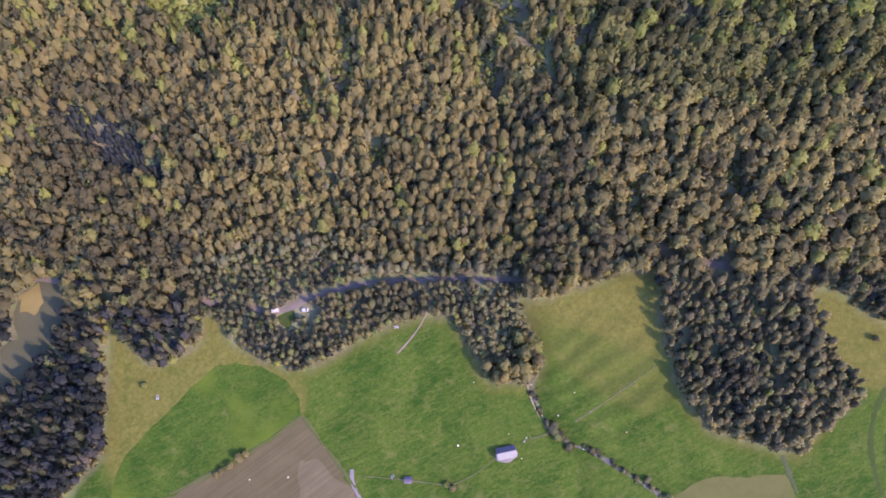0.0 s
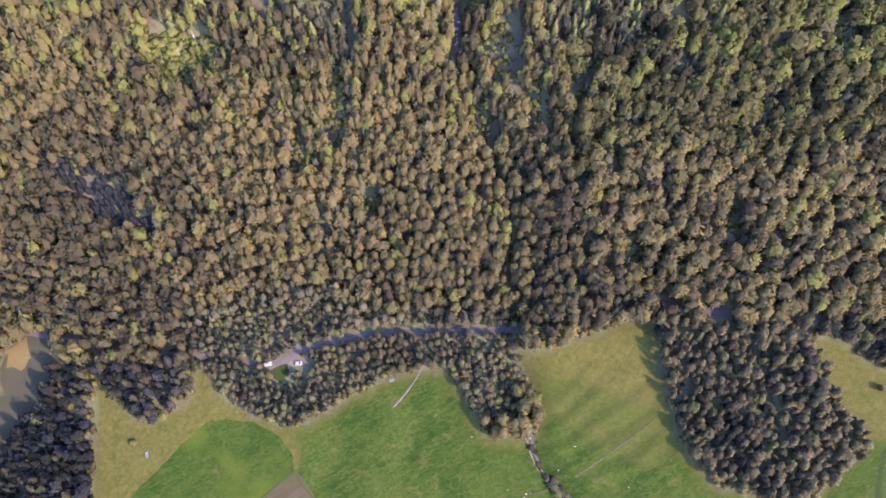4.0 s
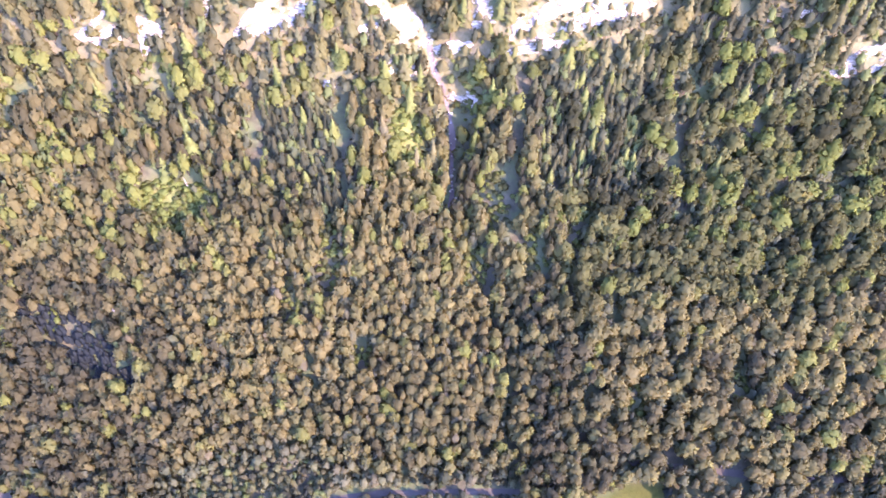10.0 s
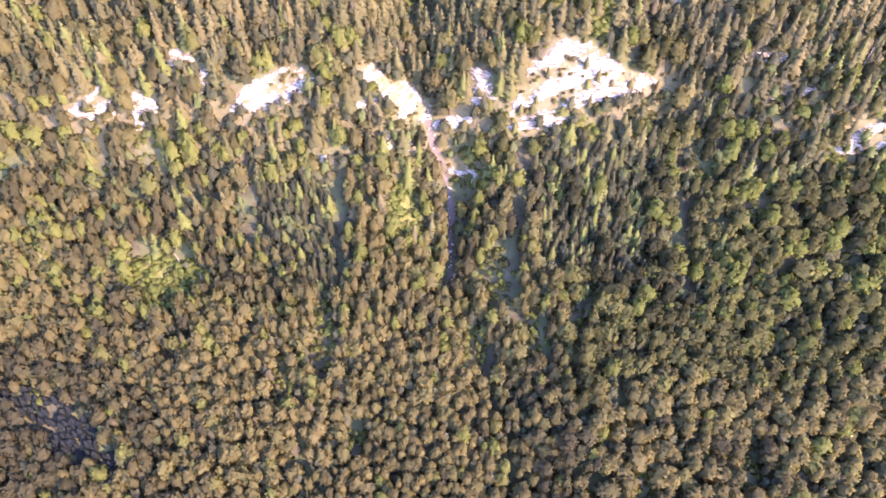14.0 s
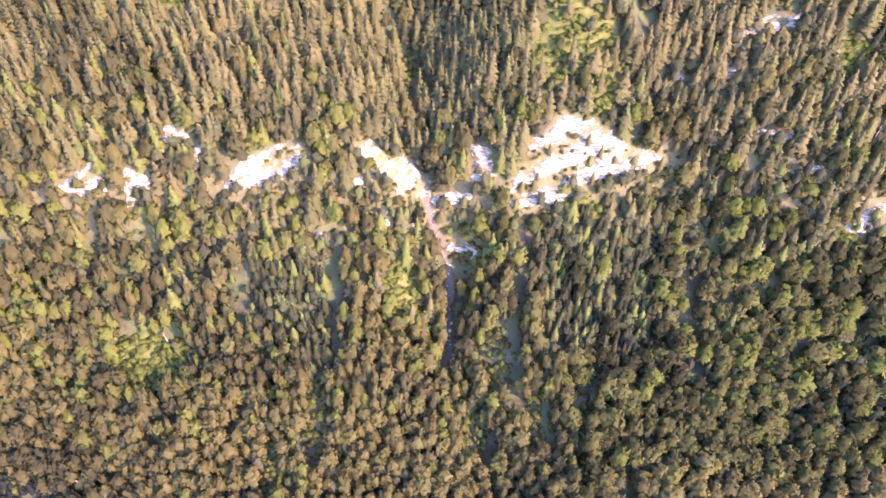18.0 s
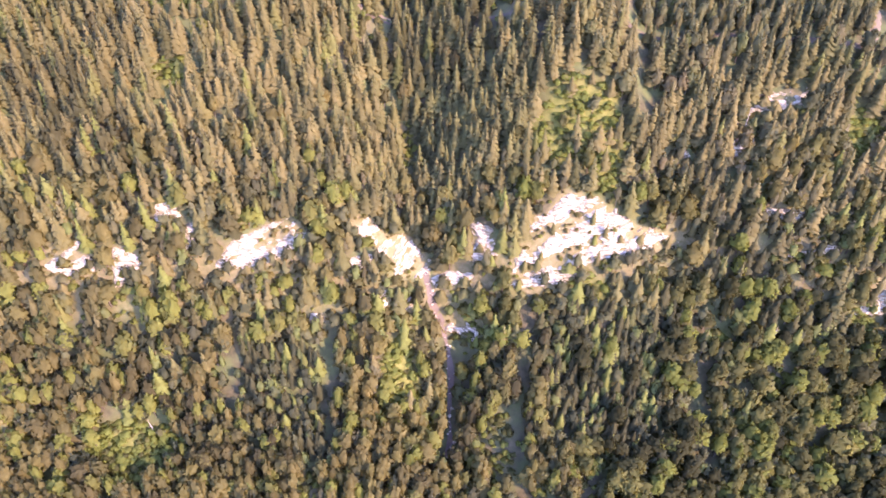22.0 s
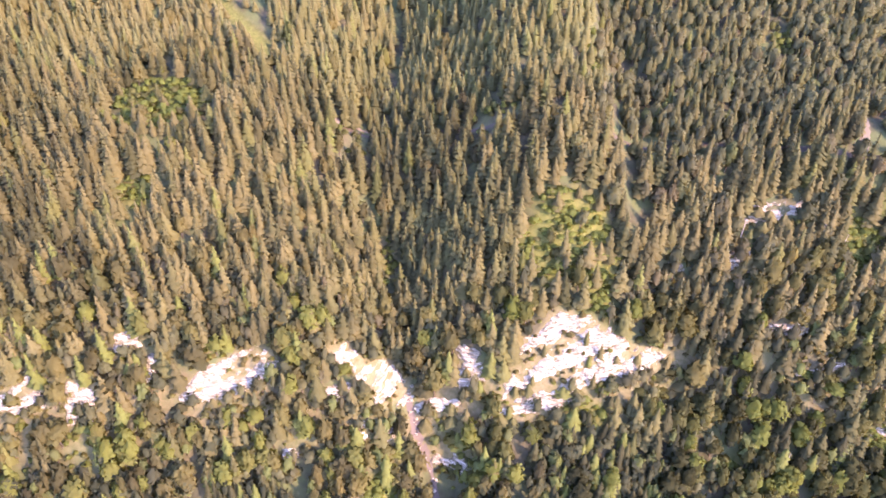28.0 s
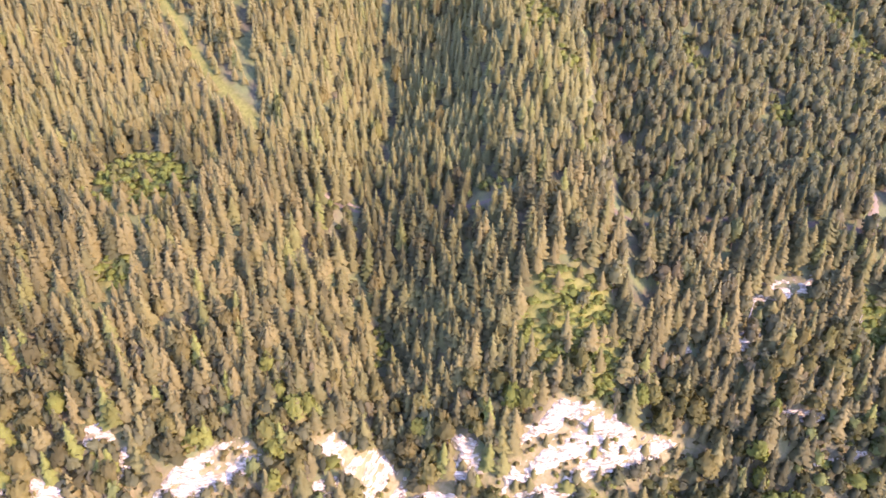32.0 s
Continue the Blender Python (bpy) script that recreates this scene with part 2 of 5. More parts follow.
rubber = soil_material("tyre_rubber", (0.02, 0.02, 0.02), (0.04, 0.04, 0.04), 2.0)

# ---- lie of the land ----
PROFILE_Y = (-2600, -900, -300, -120, -75, -40, -12, -4, 4, 14, 40, 70, 100, 130, 150, 160, 167, 173, 180, 190, 200, 215, 235, 246, 260, 290, 340, 420, 520, 700, 950, 1500, 2600)
PROFILE_Z = (-90, -85, -58, -36, -23.5, -13, -4, -0.5, 0.3, 4, 18, 34, 50, 68, 86, 97, 107, 119, 127, 136, 145, 158, 176, 184, 188, 204, 232, 276, 331, 420, 500, 420, 300)
SHIFT_X = (-220, -100, -40, 40, 75, 108, 145, 185, 230)
SHIFT_Y = (1.5, 2.5, 2, 0, -1.5, -9, -1, 5, 6)
GULLY_Y = (-80, -52, -20, 0, 40, 66, 90, 125, 163, 178, 226, 258, 330, 500)
GULLY_X = (62, 43, 36, 34, 36, 31, 22, 10, 11, 2, -8, -10, -3, -8)
GULLY_D = (1.5, 2, 3, 2, 5, 6, 6, 8, 20, 18, 32, 10, 28, 18)
GULLY_W = (5, 6, 9, 10, 12, 13, 14, 14, 16, 20, 24, 22, 25, 32)


def wave(x, y):
    """Slow swells of the slope."""
    return (np.sin(x * 0.047 + 1.3) * np.cos(y * 0.033 + 0.4) + 0.6 * np.sin(x * 0.021 + y * 0.053 + 2.1)
            + 0.35 * np.sin(x * 0.11 - y * 0.07) + 0.25 * np.sin(x * 0.19 + y * 0.16 + 0.8))


def height(x, y):
    x, y = np.asarray(x, float), np.asarray(y, float)
    bend = np.interp(x, SHIFT_X, SHIFT_Y) * np.exp(-((y - 176) / 30) ** 2)
    z = sum(np.interp(y + bend + d, PROFILE_Y, PROFILE_Z) for d in (-3.0, -1.0, 1.0, 3.0)) / 4
    gx, gd, gw = (np.interp(y, GULLY_Y, v) for v in (GULLY_X, GULLY_D, GULLY_W))
    z = z - gd * np.exp(-((x - gx) / gw) ** 2)
    rough = np.interp(y, (-200, -60, -14, 14, 60, 500), (1.5, 0.6, 0.15, 0.4, 2.2, 4.0))
    spur = 25 / (1 + np.exp((38 - x) / 4.5)) / (1 + np.exp((x - 86) / 6)) * np.exp(-((y - 300) / 60) ** 2)
    spur = spur + 7 * np.exp(-((x + 95) / 45) ** 2 - ((y - 250) / 40) ** 2) + 10 * np.exp(-((x - 65) / 22) ** 2 - ((y - 218) / 20) ** 2)
    spur = spur - 14 * np.exp(-((x - 99) / 14) ** 2 - ((y - 305) / 55) ** 2)
    brow = 4 * np.exp(-((x + 95) / 60) ** 2 - ((y - 195) / 40) ** 2) + 12 * np.exp(-((x - 185) / 45) ** 2 - ((y - 228) / 22) ** 2)
    sheep = 0.6 * np.sin((-0.42 * x + 0.91 * y) * 0.62 + 1.6 * np.sin(x * 0.06 + y * 0.05) + 0.9 * np.sin(x * 0.15)) * np.exp(-(((x - 74) / 34) ** 2 + ((y + 46) / 34) ** 2) ** 2)
    sheep = sheep + 0.12 * np.sin((x * 0.5 - y * 0.85) * 0.8 + 2 * np.sin(x * 0.05)) * np.exp(-((x + 10) / 60) ** 2 - ((y + 60) / 30) ** 2)
    return z + sheep + rough * wave(x, y) * 0.55 + spur + brow


# one sheet: fine where the flight looks, coarse out to the horizon
FINE_X, FINE_Y = np.arange(-330, 330.1, 2.5), np.arange(-150, 420.1, 2.5)
OUT = np.geomspace(1, 2300, 16)
GRID_X = np.concatenate([-330 - OUT[::-1], FINE_X, 330 + OUT])
GRID_Y = np.concatenate([-150 - OUT[::-1], FINE_Y, 420 + OUT])
GX, GY = np.meshgrid(GRID_X, GRID_Y)
GZ = height(GX, GY)


def ground_z(x, y):
    """The height of the sheet itself."""
    x, y = np.asarray(x, float), np.asarray(y, float)
    i = np.clip(np.searchsorted(GRID_X, x) - 1, 0, len(GRID_X) - 2)
    j = np.clip(np.searchsorted(GRID_Y, y) - 1, 0, len(GRID_Y) - 2)
    u = (x - GRID_X[i]) / (GRID_X[i + 1] - GRID_X[i])
    v = (y - GRID_Y[j]) / (GRID_Y[j + 1] - GRID_Y[j])
    return (GZ[j, i] * (1 - u) + GZ[j, i + 1] * u) * (1 - v) + (GZ[j + 1, i] * (1 - u) + GZ[j + 1, i + 1] * u) * v


def inside(x, y, polygon):
    x, y = np.asarray(x, float), np.asarray(y, float)
    within = np.zeros(np.broadcast(x, y).shape, bool)
    for (ax, ay), (bx, by) in zip(polygon, polygon[1:] + polygon[:1]):
        if ay != by:
            within ^= ((ay > y) != (by > y)) & (x < (bx - ax) * (y - ay) / (by - ay) + ax)
    return within


def near_line(x, y, points):
    """Distance in plan to a line of points."""
    x, y = np.asarray(x, float), np.asarray(y, float)
    best = np.full(np.broadcast(x, y).shape, 1e9)
    for (ax, ay), (bx, by) in zip(points, points[1:]):
        dx, dy = bx - ax, by - ay
        s = np.clip(((x - ax) * dx + (y - ay) * dy) / (dx * dx + dy * dy), 0, 1)
        best = np.minimum(best, np.hypot(x - ax - s * dx, y - ay - s * dy))
    return best


MEADOW = [(-163, -13), (-157, -19), (-152, -28), (-143, -35), (-136, -38), (-126, -33), (-117, -26), (-115, -14), (-110, -14), (-106, -22), (-100, -28), (-88, -35), (-73, -39), (-66, -40), (-40, -26), (-23, -19), (-8, -15), (4, -16),
          (13, -31), (22, -47), (42, -47), (47, -37), (41, -23), (36, -7), (48, -9), (76, -1), (91, 5), (103, 3), (105, -22), (111, -50), (126, -69),
          (158, -78), (166, -80), (177, -69), (200, -54), (193, -43), (181, -28), (177, -7), (190, -6), (206, -18), (260, -40), (330, -60),
          (420, -400), (-420, -400), (-240, -150), (-177, -95), (-160, -75), (-161, -50)]
CLEARING = [(-196, 3), (-184, 1), (-179, -9), (-187, -22), (-194, -37), (-206, -46), (-226, -52), (-214, -29), (-205, -24), (-208, -11), (-203, -3)]
HAY = [(-165, -10), (-112, -8), (-92, -33), (-72, -38), (-65, -50), (-67, -59), (-110, -85), (-150, -102), (-161, -80)]
LUSH = [(-108, -36), (-91.4, -37), (-77.5, -42.5), (-69.5, -52), (-69, -60), (-93.5, -77), (-116, -90), (-140, -100), (-158, -110), (-156, -87), (-152.7, -79), (-144, -69), (-134, -60), (-121, -47)]
GOLD = [(-206, -8), (-202, -3), (-198, 0), (-194, -6), (-195, -13), (-200, -16)]
HOLLOW = [(-80, -14.5), (-73, -12.2), (-71.3, -15.4), (-75, -20.5), (-79.5, -18.7)]
HAY_EAST = [(36, 0), (110, 10), (106, -22), (108, -38), (86, -32), (66, -22), (50, -22), (42, -26)]
DRY_EAST = [(36, 0), (110, 10), (106, -22), (112, -54), (94, -62), (70, -50), (52, -36), (42, -28)]
HAY_FAR_EAST = [(170, 0), (240, -20), (240, -50), (200, -52), (180, -30)]
TILLED = [(-68, -61), (-93, -78), (-130, -95), (-190, -130), (-10, -135), (-39, -97), (-56, -76)]
PALE = [(-69, -81), (-61, -80), (-43, -95), (-20, -126), (-60, -126), (-68, -100)]
TILLED_EAST = [(107, -98), (120, -90), (160, -88), (166, -104), (150, -125), (105, -120)]
ROAD = [(-260, 12), (-215, 6), (-175, 1), (-147, -4), (-111, -9), (-82, -13), (-73, -11), (-66, -7), (-51, -3), (-37, 0), (-18, 1), (1, 1), (21, 1), (33, 1), (56, 2),
        (76, 9), (96, 12), (115, 9), (133, 7), (153, 5), (200, 2), (270, 6)]
FOOTPATH = [(-6, -6), (-8, -14), (-12, -21), (-17, -27), (-23, -33)]
BROOK = [(33, 1), (37, -16), (40, -34), (42, -47), (44, -56), (50, -67), (53, -70), (62, -75), (69, -77), (83, -86), (103, -98), (130, -118)]
TORRENT = [(33, 3), (35, 14), (34, 27), (36, 44), (35, 56), (31, 66), (22, 90), (10, 112), (9, 118), (11, 126), (12, 136), (11, 149), (11, 157), (8, 163), (4, 168), (0, 173), (-2, 182)]
SCREE = [(8.5, 116), (11.5, 125), (10.5, 136), (12, 147), (10.5, 157), (8, 163), (4, 168), (1, 173), (1, 178)]
FARM_TRACK = [(-44, -84), (-44, -90), (-40, -97), (-36, -106)]
FOREST_ROAD = [(-75, 252), (-47, 256), (-28, 260), (-18, 261), (0, 260), (14, 256), (30, 251), (57, 241), (79, 245), (88, 245), (104, 244), (125, 243), (143, 242), (156, 236), (176, 231), (191, 229), (230, 232)]
RIDE_WEST = [(-122, 376), (-110, 357), (-97, 337), (-84, 319), (-71, 303), (-64, 297), (-59, 288)]
RIDE_MID = [(-10, 270), (-9, 283), (-2, 304), (-2, 331), (-5, 350), (-6, 380)]
COPSE_LANE = [(146, -8), (149, -21), (155, -34), (157, -49)]
DITCH_WEST = [(-74, 360), (-72, 348), (-68, 331), (-64, 312), (-62, 299)]
YOUNG_RIDGE = [(24, 262), (40, 256), (84, 254), (84, 284), (80, 300), (66, 316), (46, 312), (26, 304), (18, 280)]
RIDE_EAST = [(91, 342), (87, 303), (90, 282), (92, 266), (92, 234), (91, 214)]

# cliffs: outline in x and height, look, seed, thickness of the beds, how closed they are, their dip
CLIFFS = []
CLIFFS.append(("cliff", [(36, 109), (62, 113), (83, 116), (98, 113), (116, 117), (103, 121), (88, 127), (80, 132), (70, 137), (58, 137), (50, 130), (46, 131), (38, 116)], "large pale limestone cliff of stepped beds above the wood", 1, 1.6, 0.73, 0.05))
CLIFFS.append(("cliff", [(35, 104), (50, 106.5), (65, 109), (66, 112), (50, 111), (37, 108.5)], "lowest pale limestone band of the large cliff", 21, 1.6, 0.97, 0.12))
CLIFFS.append(("cliff", [(-86, 117), (-72, 116), (-58, 119), (-47, 122), (-48, 130), (-57, 131), (-66, 129), (-78, 126)], "bright limestone cliff band among spruces", 2, 1.5, 0.81, 0.1))
CLIFFS.append(("cliff", [(-31, 127), (-22, 121), (-10, 109), (2, 104), (4, 108), (-7, 117), (-17, 122), (-23, 130), (-30, 131)], "limestone cliff falling to the torrent", 3, 1.5, 0.8, -0.1))
CLIFFS.append(("cliff", [(4, 99), (20, 105), (22, 109), (12, 108), (3, 104)], "grey limestone step in the torrent's shaded bank", 4, 1.6, 1.05, 0.05))
CLIFFS.append(("cliff", [(-32, 115), (-22, 114), (-22, 118), (-30, 118)], "small limestone step among spruces", 5, 1.5, 1.2))
CLIFFS.append(("cliff", [(-48, 95), (-42, 95), (-42, 98), (-47, 98)], "small limestone outcrop in the wood", 6, 1.4, 1.2))
CLIFFS.append(("cliff", [(8, 83), (23, 82), (25, 87), (12, 88)], "broken grey rock step below the cliff", 7, 1.4, 0.75))
CLIFFS.append(("cliff", [(20, 115), (31, 116), (30, 124), (20, 126)], "thin stepped limestone beds between spruces", 8, 1.3, 0.7))
CLIFFS.append(("cliff", [(-157, 117), (-146, 114), (-134, 115), (-134, 120), (-140, 127), (-149, 121)], "broken limestone outcrop among trees", 9, 1.6, 1.08))
CLIFFS.append(("cliff", [(-126, 112), (-118, 112), (-115, 122), (-126, 123), (-127, 119)], "narrow limestone outcrop among trees", 10, 1.5, 0.85))
CLIFFS.append(("cliff", [(-97, 125), (-92, 125), (-91, 130), (-96, 131)], "small bright limestone outcrop", 11, 1.5, 1.2))
CLIFFS.append(("cliff", [(-109, 133), (-99, 134), (-99, 137), (-108, 137)], "small limestone outcrop under spruces", 12, 1.3, 1.0))
CLIFFS.append(("cliff", [(138, 129), (158, 131), (158, 134), (140, 133)], "long thin limestone ledge in the wood", 13, 1.6, 1.2))
CLIFFS.append(("cliff", [(124, 144), (138, 147), (139, 154), (128, 152)], "broken limestone outcrop on the steep wooded slope", 14, 1.5, 0.85))
CLIFFS.append(("cliff", [(100, 146), (112, 146), (112, 150), (101, 151)], "low limestone outcrop among spruces", 15, 1.3, 0.8))
CLIFFS.append(("cliff", [(136, 160), (162, 165), (160, 170), (138, 166)], "ragged limestone ledges on the wooded slope", 16, 1.4, 0.82))
CLIFFS.append(("cliff", [(180, 98), (212, 101), (214, 116), (200, 113), (186, 103)], "limestone cliff at the wood's eastern side", 17, 1.6, 0.8))
CLIFFS.append(("cliff", [(-18, 100), (-15, 100), (-15, 105), (-18, 105)], "small limestone step beside the torrent", 18, 1.3, 1.2))
CLIFFS.append(("cliff", [(-9, 98), (-5, 97), (-5, 101), (-9, 102)], "small limestone step beside the torrent", 19, 1.3, 1.2))
CLIFFS.append(("cliff", [(150, 118), (172, 121), (171, 124), (152, 121)], "low limestone ledge among spruces", 20, 1.4, 0.75))

# openings in the woods: middle, half widths along x and y
PLANTATION = [(50, 158), (60, 163), (90, 162), (107, 151), (106, 122), (84, 112), (66, 119), (52, 116)]
PLANTATION_WEST = [(-77, 149), (-46, 151), (-39, 144), (-40, 118), (-30, 111), (-45, 107), (-60, 121), (-75, 129)]
GAPS = [(-74, -13.5, 7, 0.8), (-76, -18, 2.5, 1.5), (-64, -15, 2, 0.2), (-22, 254, 6, 2), (-124, 158, 3, 6), (-46, 92, 4, 15), (-64, 75, 2.5, 11),
        (31, 118, 6, 9), (48, 93, 4, 9), (21, 91, 4, 7), (190, 120, 3, 7)]
GAPS += [(-118, 113, 12, 5), (-172, 70, 1, 2), (138, 41, 4, 8), (92, 35, 5, 5), (65, 98, 4, 5), (-31, 54, 3, 5), (18, 154, 7, 5), (140, 324, 4, 9),
        (172, 293, 3, 7), (222, 322, 5, 10), (215, 345, 5, 7), (-6, 218, 3, 9), (-142, 150, 1, 5), (150, 140, 3, 5), (-190, 150, 4, 6), (36, 250, 8, 4)]

# bare seams between the plots
SEAMS = [[(45, 158), (42, 140), (39, 118), (37, 100)], [(115, 154), (117, 128), (119, 104)], [(-39, 157), (-41, 135), (-38, 118)], [(-79, 152), (-80, 128)], [(-56, 60), (-52, 40)], [(84, 70), (86, 48)], [(138, 52), (141, 32)]]

# glades of young broadleaf growth: middle, half widths
GLADES = [(-98, 258, 22, 13), (66, 318, 9, 12), (76, 294, 5, 8), (82, 275, 3, 11), (62, 208, 18, 12), (76, 203, 8, 17), (-104, 226, 7, 5), (182, 206, 9, 8), (-120, 119, 22, 9), (-10, 140, 8, 19), (70, 167, 9, 3), (127, 152, 6, 5), (185, 155, 6, 5)]


def glade_at(x, y):
    young = np.zeros(np.broadcast(x, y).shape, bool)
    for cx, cy, rx, ry in GLADES:
        young |= ((x - cx) / rx) ** 2 + ((y - cy) / ry) ** 2 < 1 + 0.45 * np.sin(x * 0.31 + cx) * np.sin(y * 0.37 + 1) + 0.3 * np.sin(x * 0.8) * np.sin(y * 0.9 + 1)
    return young


def gap_at(x, y):
    open_ = np.zeros(np.broadcast(x, y).shape)
    for cx, cy, rx, ry in GAPS:
        open_ = np.maximum(open_, 1.25 - ((x - cx) / (rx + 1.8)) ** 2 - ((y - cy) / (ry + 3)) ** 2)
    return open_


def mesh_from(name, verts, faces, materials, smooth=False, tint=None, slots=None, normals=None):
    """A mesh of triangles or quads from arrays."""
    mesh = bpy.data.meshes.new(name)
    verts, faces = np.asarray(verts, np.float32), np.asarray(faces, np.int32)
    k = faces.shape[1]
    mesh.vertices.add(len(verts))
    mesh.vertices.foreach_set("co", verts.ravel())
    mesh.loops.add(faces.size)
    mesh.loops.foreach_set("vertex_index", faces.ravel())
    mesh.polygons.add(len(faces))
    mesh.polygons.foreach_set("loop_start", np.arange(0, faces.size, k, dtype=np.int32))
    mesh.polygons.foreach_set("loop_total", np.full(len(faces), k, np.int32))
    if slots is not None:
        mesh.polygons.foreach_set("material_index", np.asarray(slots, np.int32))
    mesh.polygons.foreach_set("use_smooth", np.full(len(faces), smooth))
    mesh.update(calc_edges=True)
    if tint is not None:
        layer = mesh.attributes.new("tint" if slots is not None else "cover", "FLOAT_COLOR", "POINT")
        layer.data.foreach_set("color", np.asarray(tint, np.float32).ravel())
    if normals is not None:
        layer = mesh.attributes.new("custom_normal", "FLOAT_VECTOR", "POINT")
        layer.data.foreach_set("vector", np.asarray(normals, np.float32).ravel())
    for m in materials:
        mesh.materials.append(m)
    return mesh


def quads(columns, rows):
    a = (np.arange(rows - 1)[:, None] * columns + np.arange(columns - 1)).ravel()
    return np.stack([a, a + 1, a + columns + 1, a + columns], 1)


def soften(mask):
    p = np.pad(mask.astype(float), 1, mode="edge")
    return (p[1:-1, 1:-1] * 2 + p[:-2, 1:-1] + p[2:, 1:-1] + p[1:-1, :-2] + p[1:-1, 2:]) / 6


cover = np.zeros((*GX.shape, 4))
cover[..., 0] = soften(inside(GX, GY, MEADOW) | inside(GX, GY, CLEARING))
cover[..., 1] = soften(inside(GX, GY, HAY) | inside(GX, GY, HAY_EAST) | inside(GX, GY, HAY_FAR_EAST) | inside(GX, GY, CLEARING))
cover[..., 1] = np.maximum(cover[..., 1], 0.45 * soften(inside(GX, GY, DRY_EAST)))
rise = np.hypot(*np.gradient(GZ, GRID_Y, GRID_X))
cover[..., 2] = np.clip((rise - 1.15) / 0.6, 0, 0.7) * (GY > 140) * (GY < 230)
ride = np.clip(1.6 - near_line(GX, GY, RIDE_WEST) / 3, 0, 1)
young = np.maximum(soften(glade_at(GX, GY)), ride)
cover[..., 0] = np.maximum(cover[..., 0], 0.85 * young)
cover[..., 1] = np.maximum(cover[..., 1], 0.95 * young)
cover[..., 2] = np.maximum(cover[..., 2], young)
cover[..., 2] = np.maximum(cover[..., 2], np.clip(gap_at(GX, GY), 0, 1) * 0.25)
cover[..., 2] = np.maximum(cover[..., 2], 0.35 * np.exp(-(((GX + 8) / 12) ** 2 + ((GY - 142) / 26) ** 2) ** 2))
for _, outline, _, age, *_ in CLIFFS:
    cover[..., 2] = np.maximum(cover[..., 2], (1.0 if age < 14 or age > 20 else 0.35) * inside(GX, GZ, outline) * (GY > 150) * (GY < 225))
rim = near_line(GX, GY, MEADOW[:34])
cover[..., 1] = np.maximum(cover[..., 1], 0.55 * np.clip(1.5 - rim / 4, 0, 1))
cover[..., 3] = 1
ground = new("ground", mesh_from("ground", np.stack([GX, GY, GZ], -1).reshape(-1, 3), quads(len(GRID_X), len(GRID_Y)), [hillside], True, cover.reshape(-1, 4)))
tagged(ground, "hillside of mown meadow, forest floor and steep grassy rock", "hillside", kind="structure")


def smooth_line(points, step):
    """A line resampled through its points, with rounded bends."""
    p = np.array(points, float)
    for _ in range(3):
        a, b = p[:-1] * 0.75 + p[1:] * 0.25, p[:-1] * 0.25 + p[1:] * 0.75
        p = np.concatenate([p[:1], np.stack([a, b], 1).reshape(-1, p.shape[1]), p[-1:]])
    run = np.concatenate([[0], np.cumsum(np.hypot(*np.diff(p[:, :2], axis=0).T))])
    s = np.arange(0, run[-1], step)
    return np.stack([np.interp(s, run, p[:, k]) for k in range(p.shape[1])], 1)


def ribbon(name, points, width, material, label, category, lift=0.12, ragged=0.0, kind="structure"):
    """A road, path or stream bed laid on the land."""
    wide = np.broadcast_to(np.array(width, float), (len(points),))
    line = smooth_line([(*p, w) for p, w in zip(points, wide)], 1.5)
    line, width = line[:, :2], line[:, 2:]
    way = np.gradient(line, axis=0)
    way /= np.linalg.norm(way, axis=1, keepdims=True)
    side = np.stack([-way[:, 1], way[:, 0]], 1)
    rng = np.random.default_rng(len(points))
    across = np.linspace(-1, 1, 7)
    w = width / 2 * (1 + ragged * (rng.random((len(line), 1)) - 0.5) * 2 + ragged * np.sin(np.arange(len(line))[:, None] * 0.4))
    xy = line[:, None, :] + side[:, None, :] * (across[None, :] * w)[..., None]
    z = ground_z(xy[..., 0], xy[..., 1]) + lift * (1 - 0.95 * np.abs(across) ** 4) + 0.02
    verts = np.concatenate([xy, z[..., None]], -1).reshape(-1, 3)
    return tagged(new(name, mesh_from(name, verts, quads(7, len(line)), [material], True)), label, category, kind=kind)


def frayed(polygon, ragged):
    """The outline with an uneven edge."""
    rng, out = np.random.default_rng(len(polygon)), []
    for (ax, ay), (bx, by) in zip(polygon, polygon[1:] + polygon[:1]):
        n = max(1, int(math.hypot(bx - ax, by - ay) / 3))
        out += [(ax + (bx - ax) * k / n + rng.normal() * ragged, ay + (by - ay) * k / n + rng.normal() * ragged) for k in range(n)]
    return out


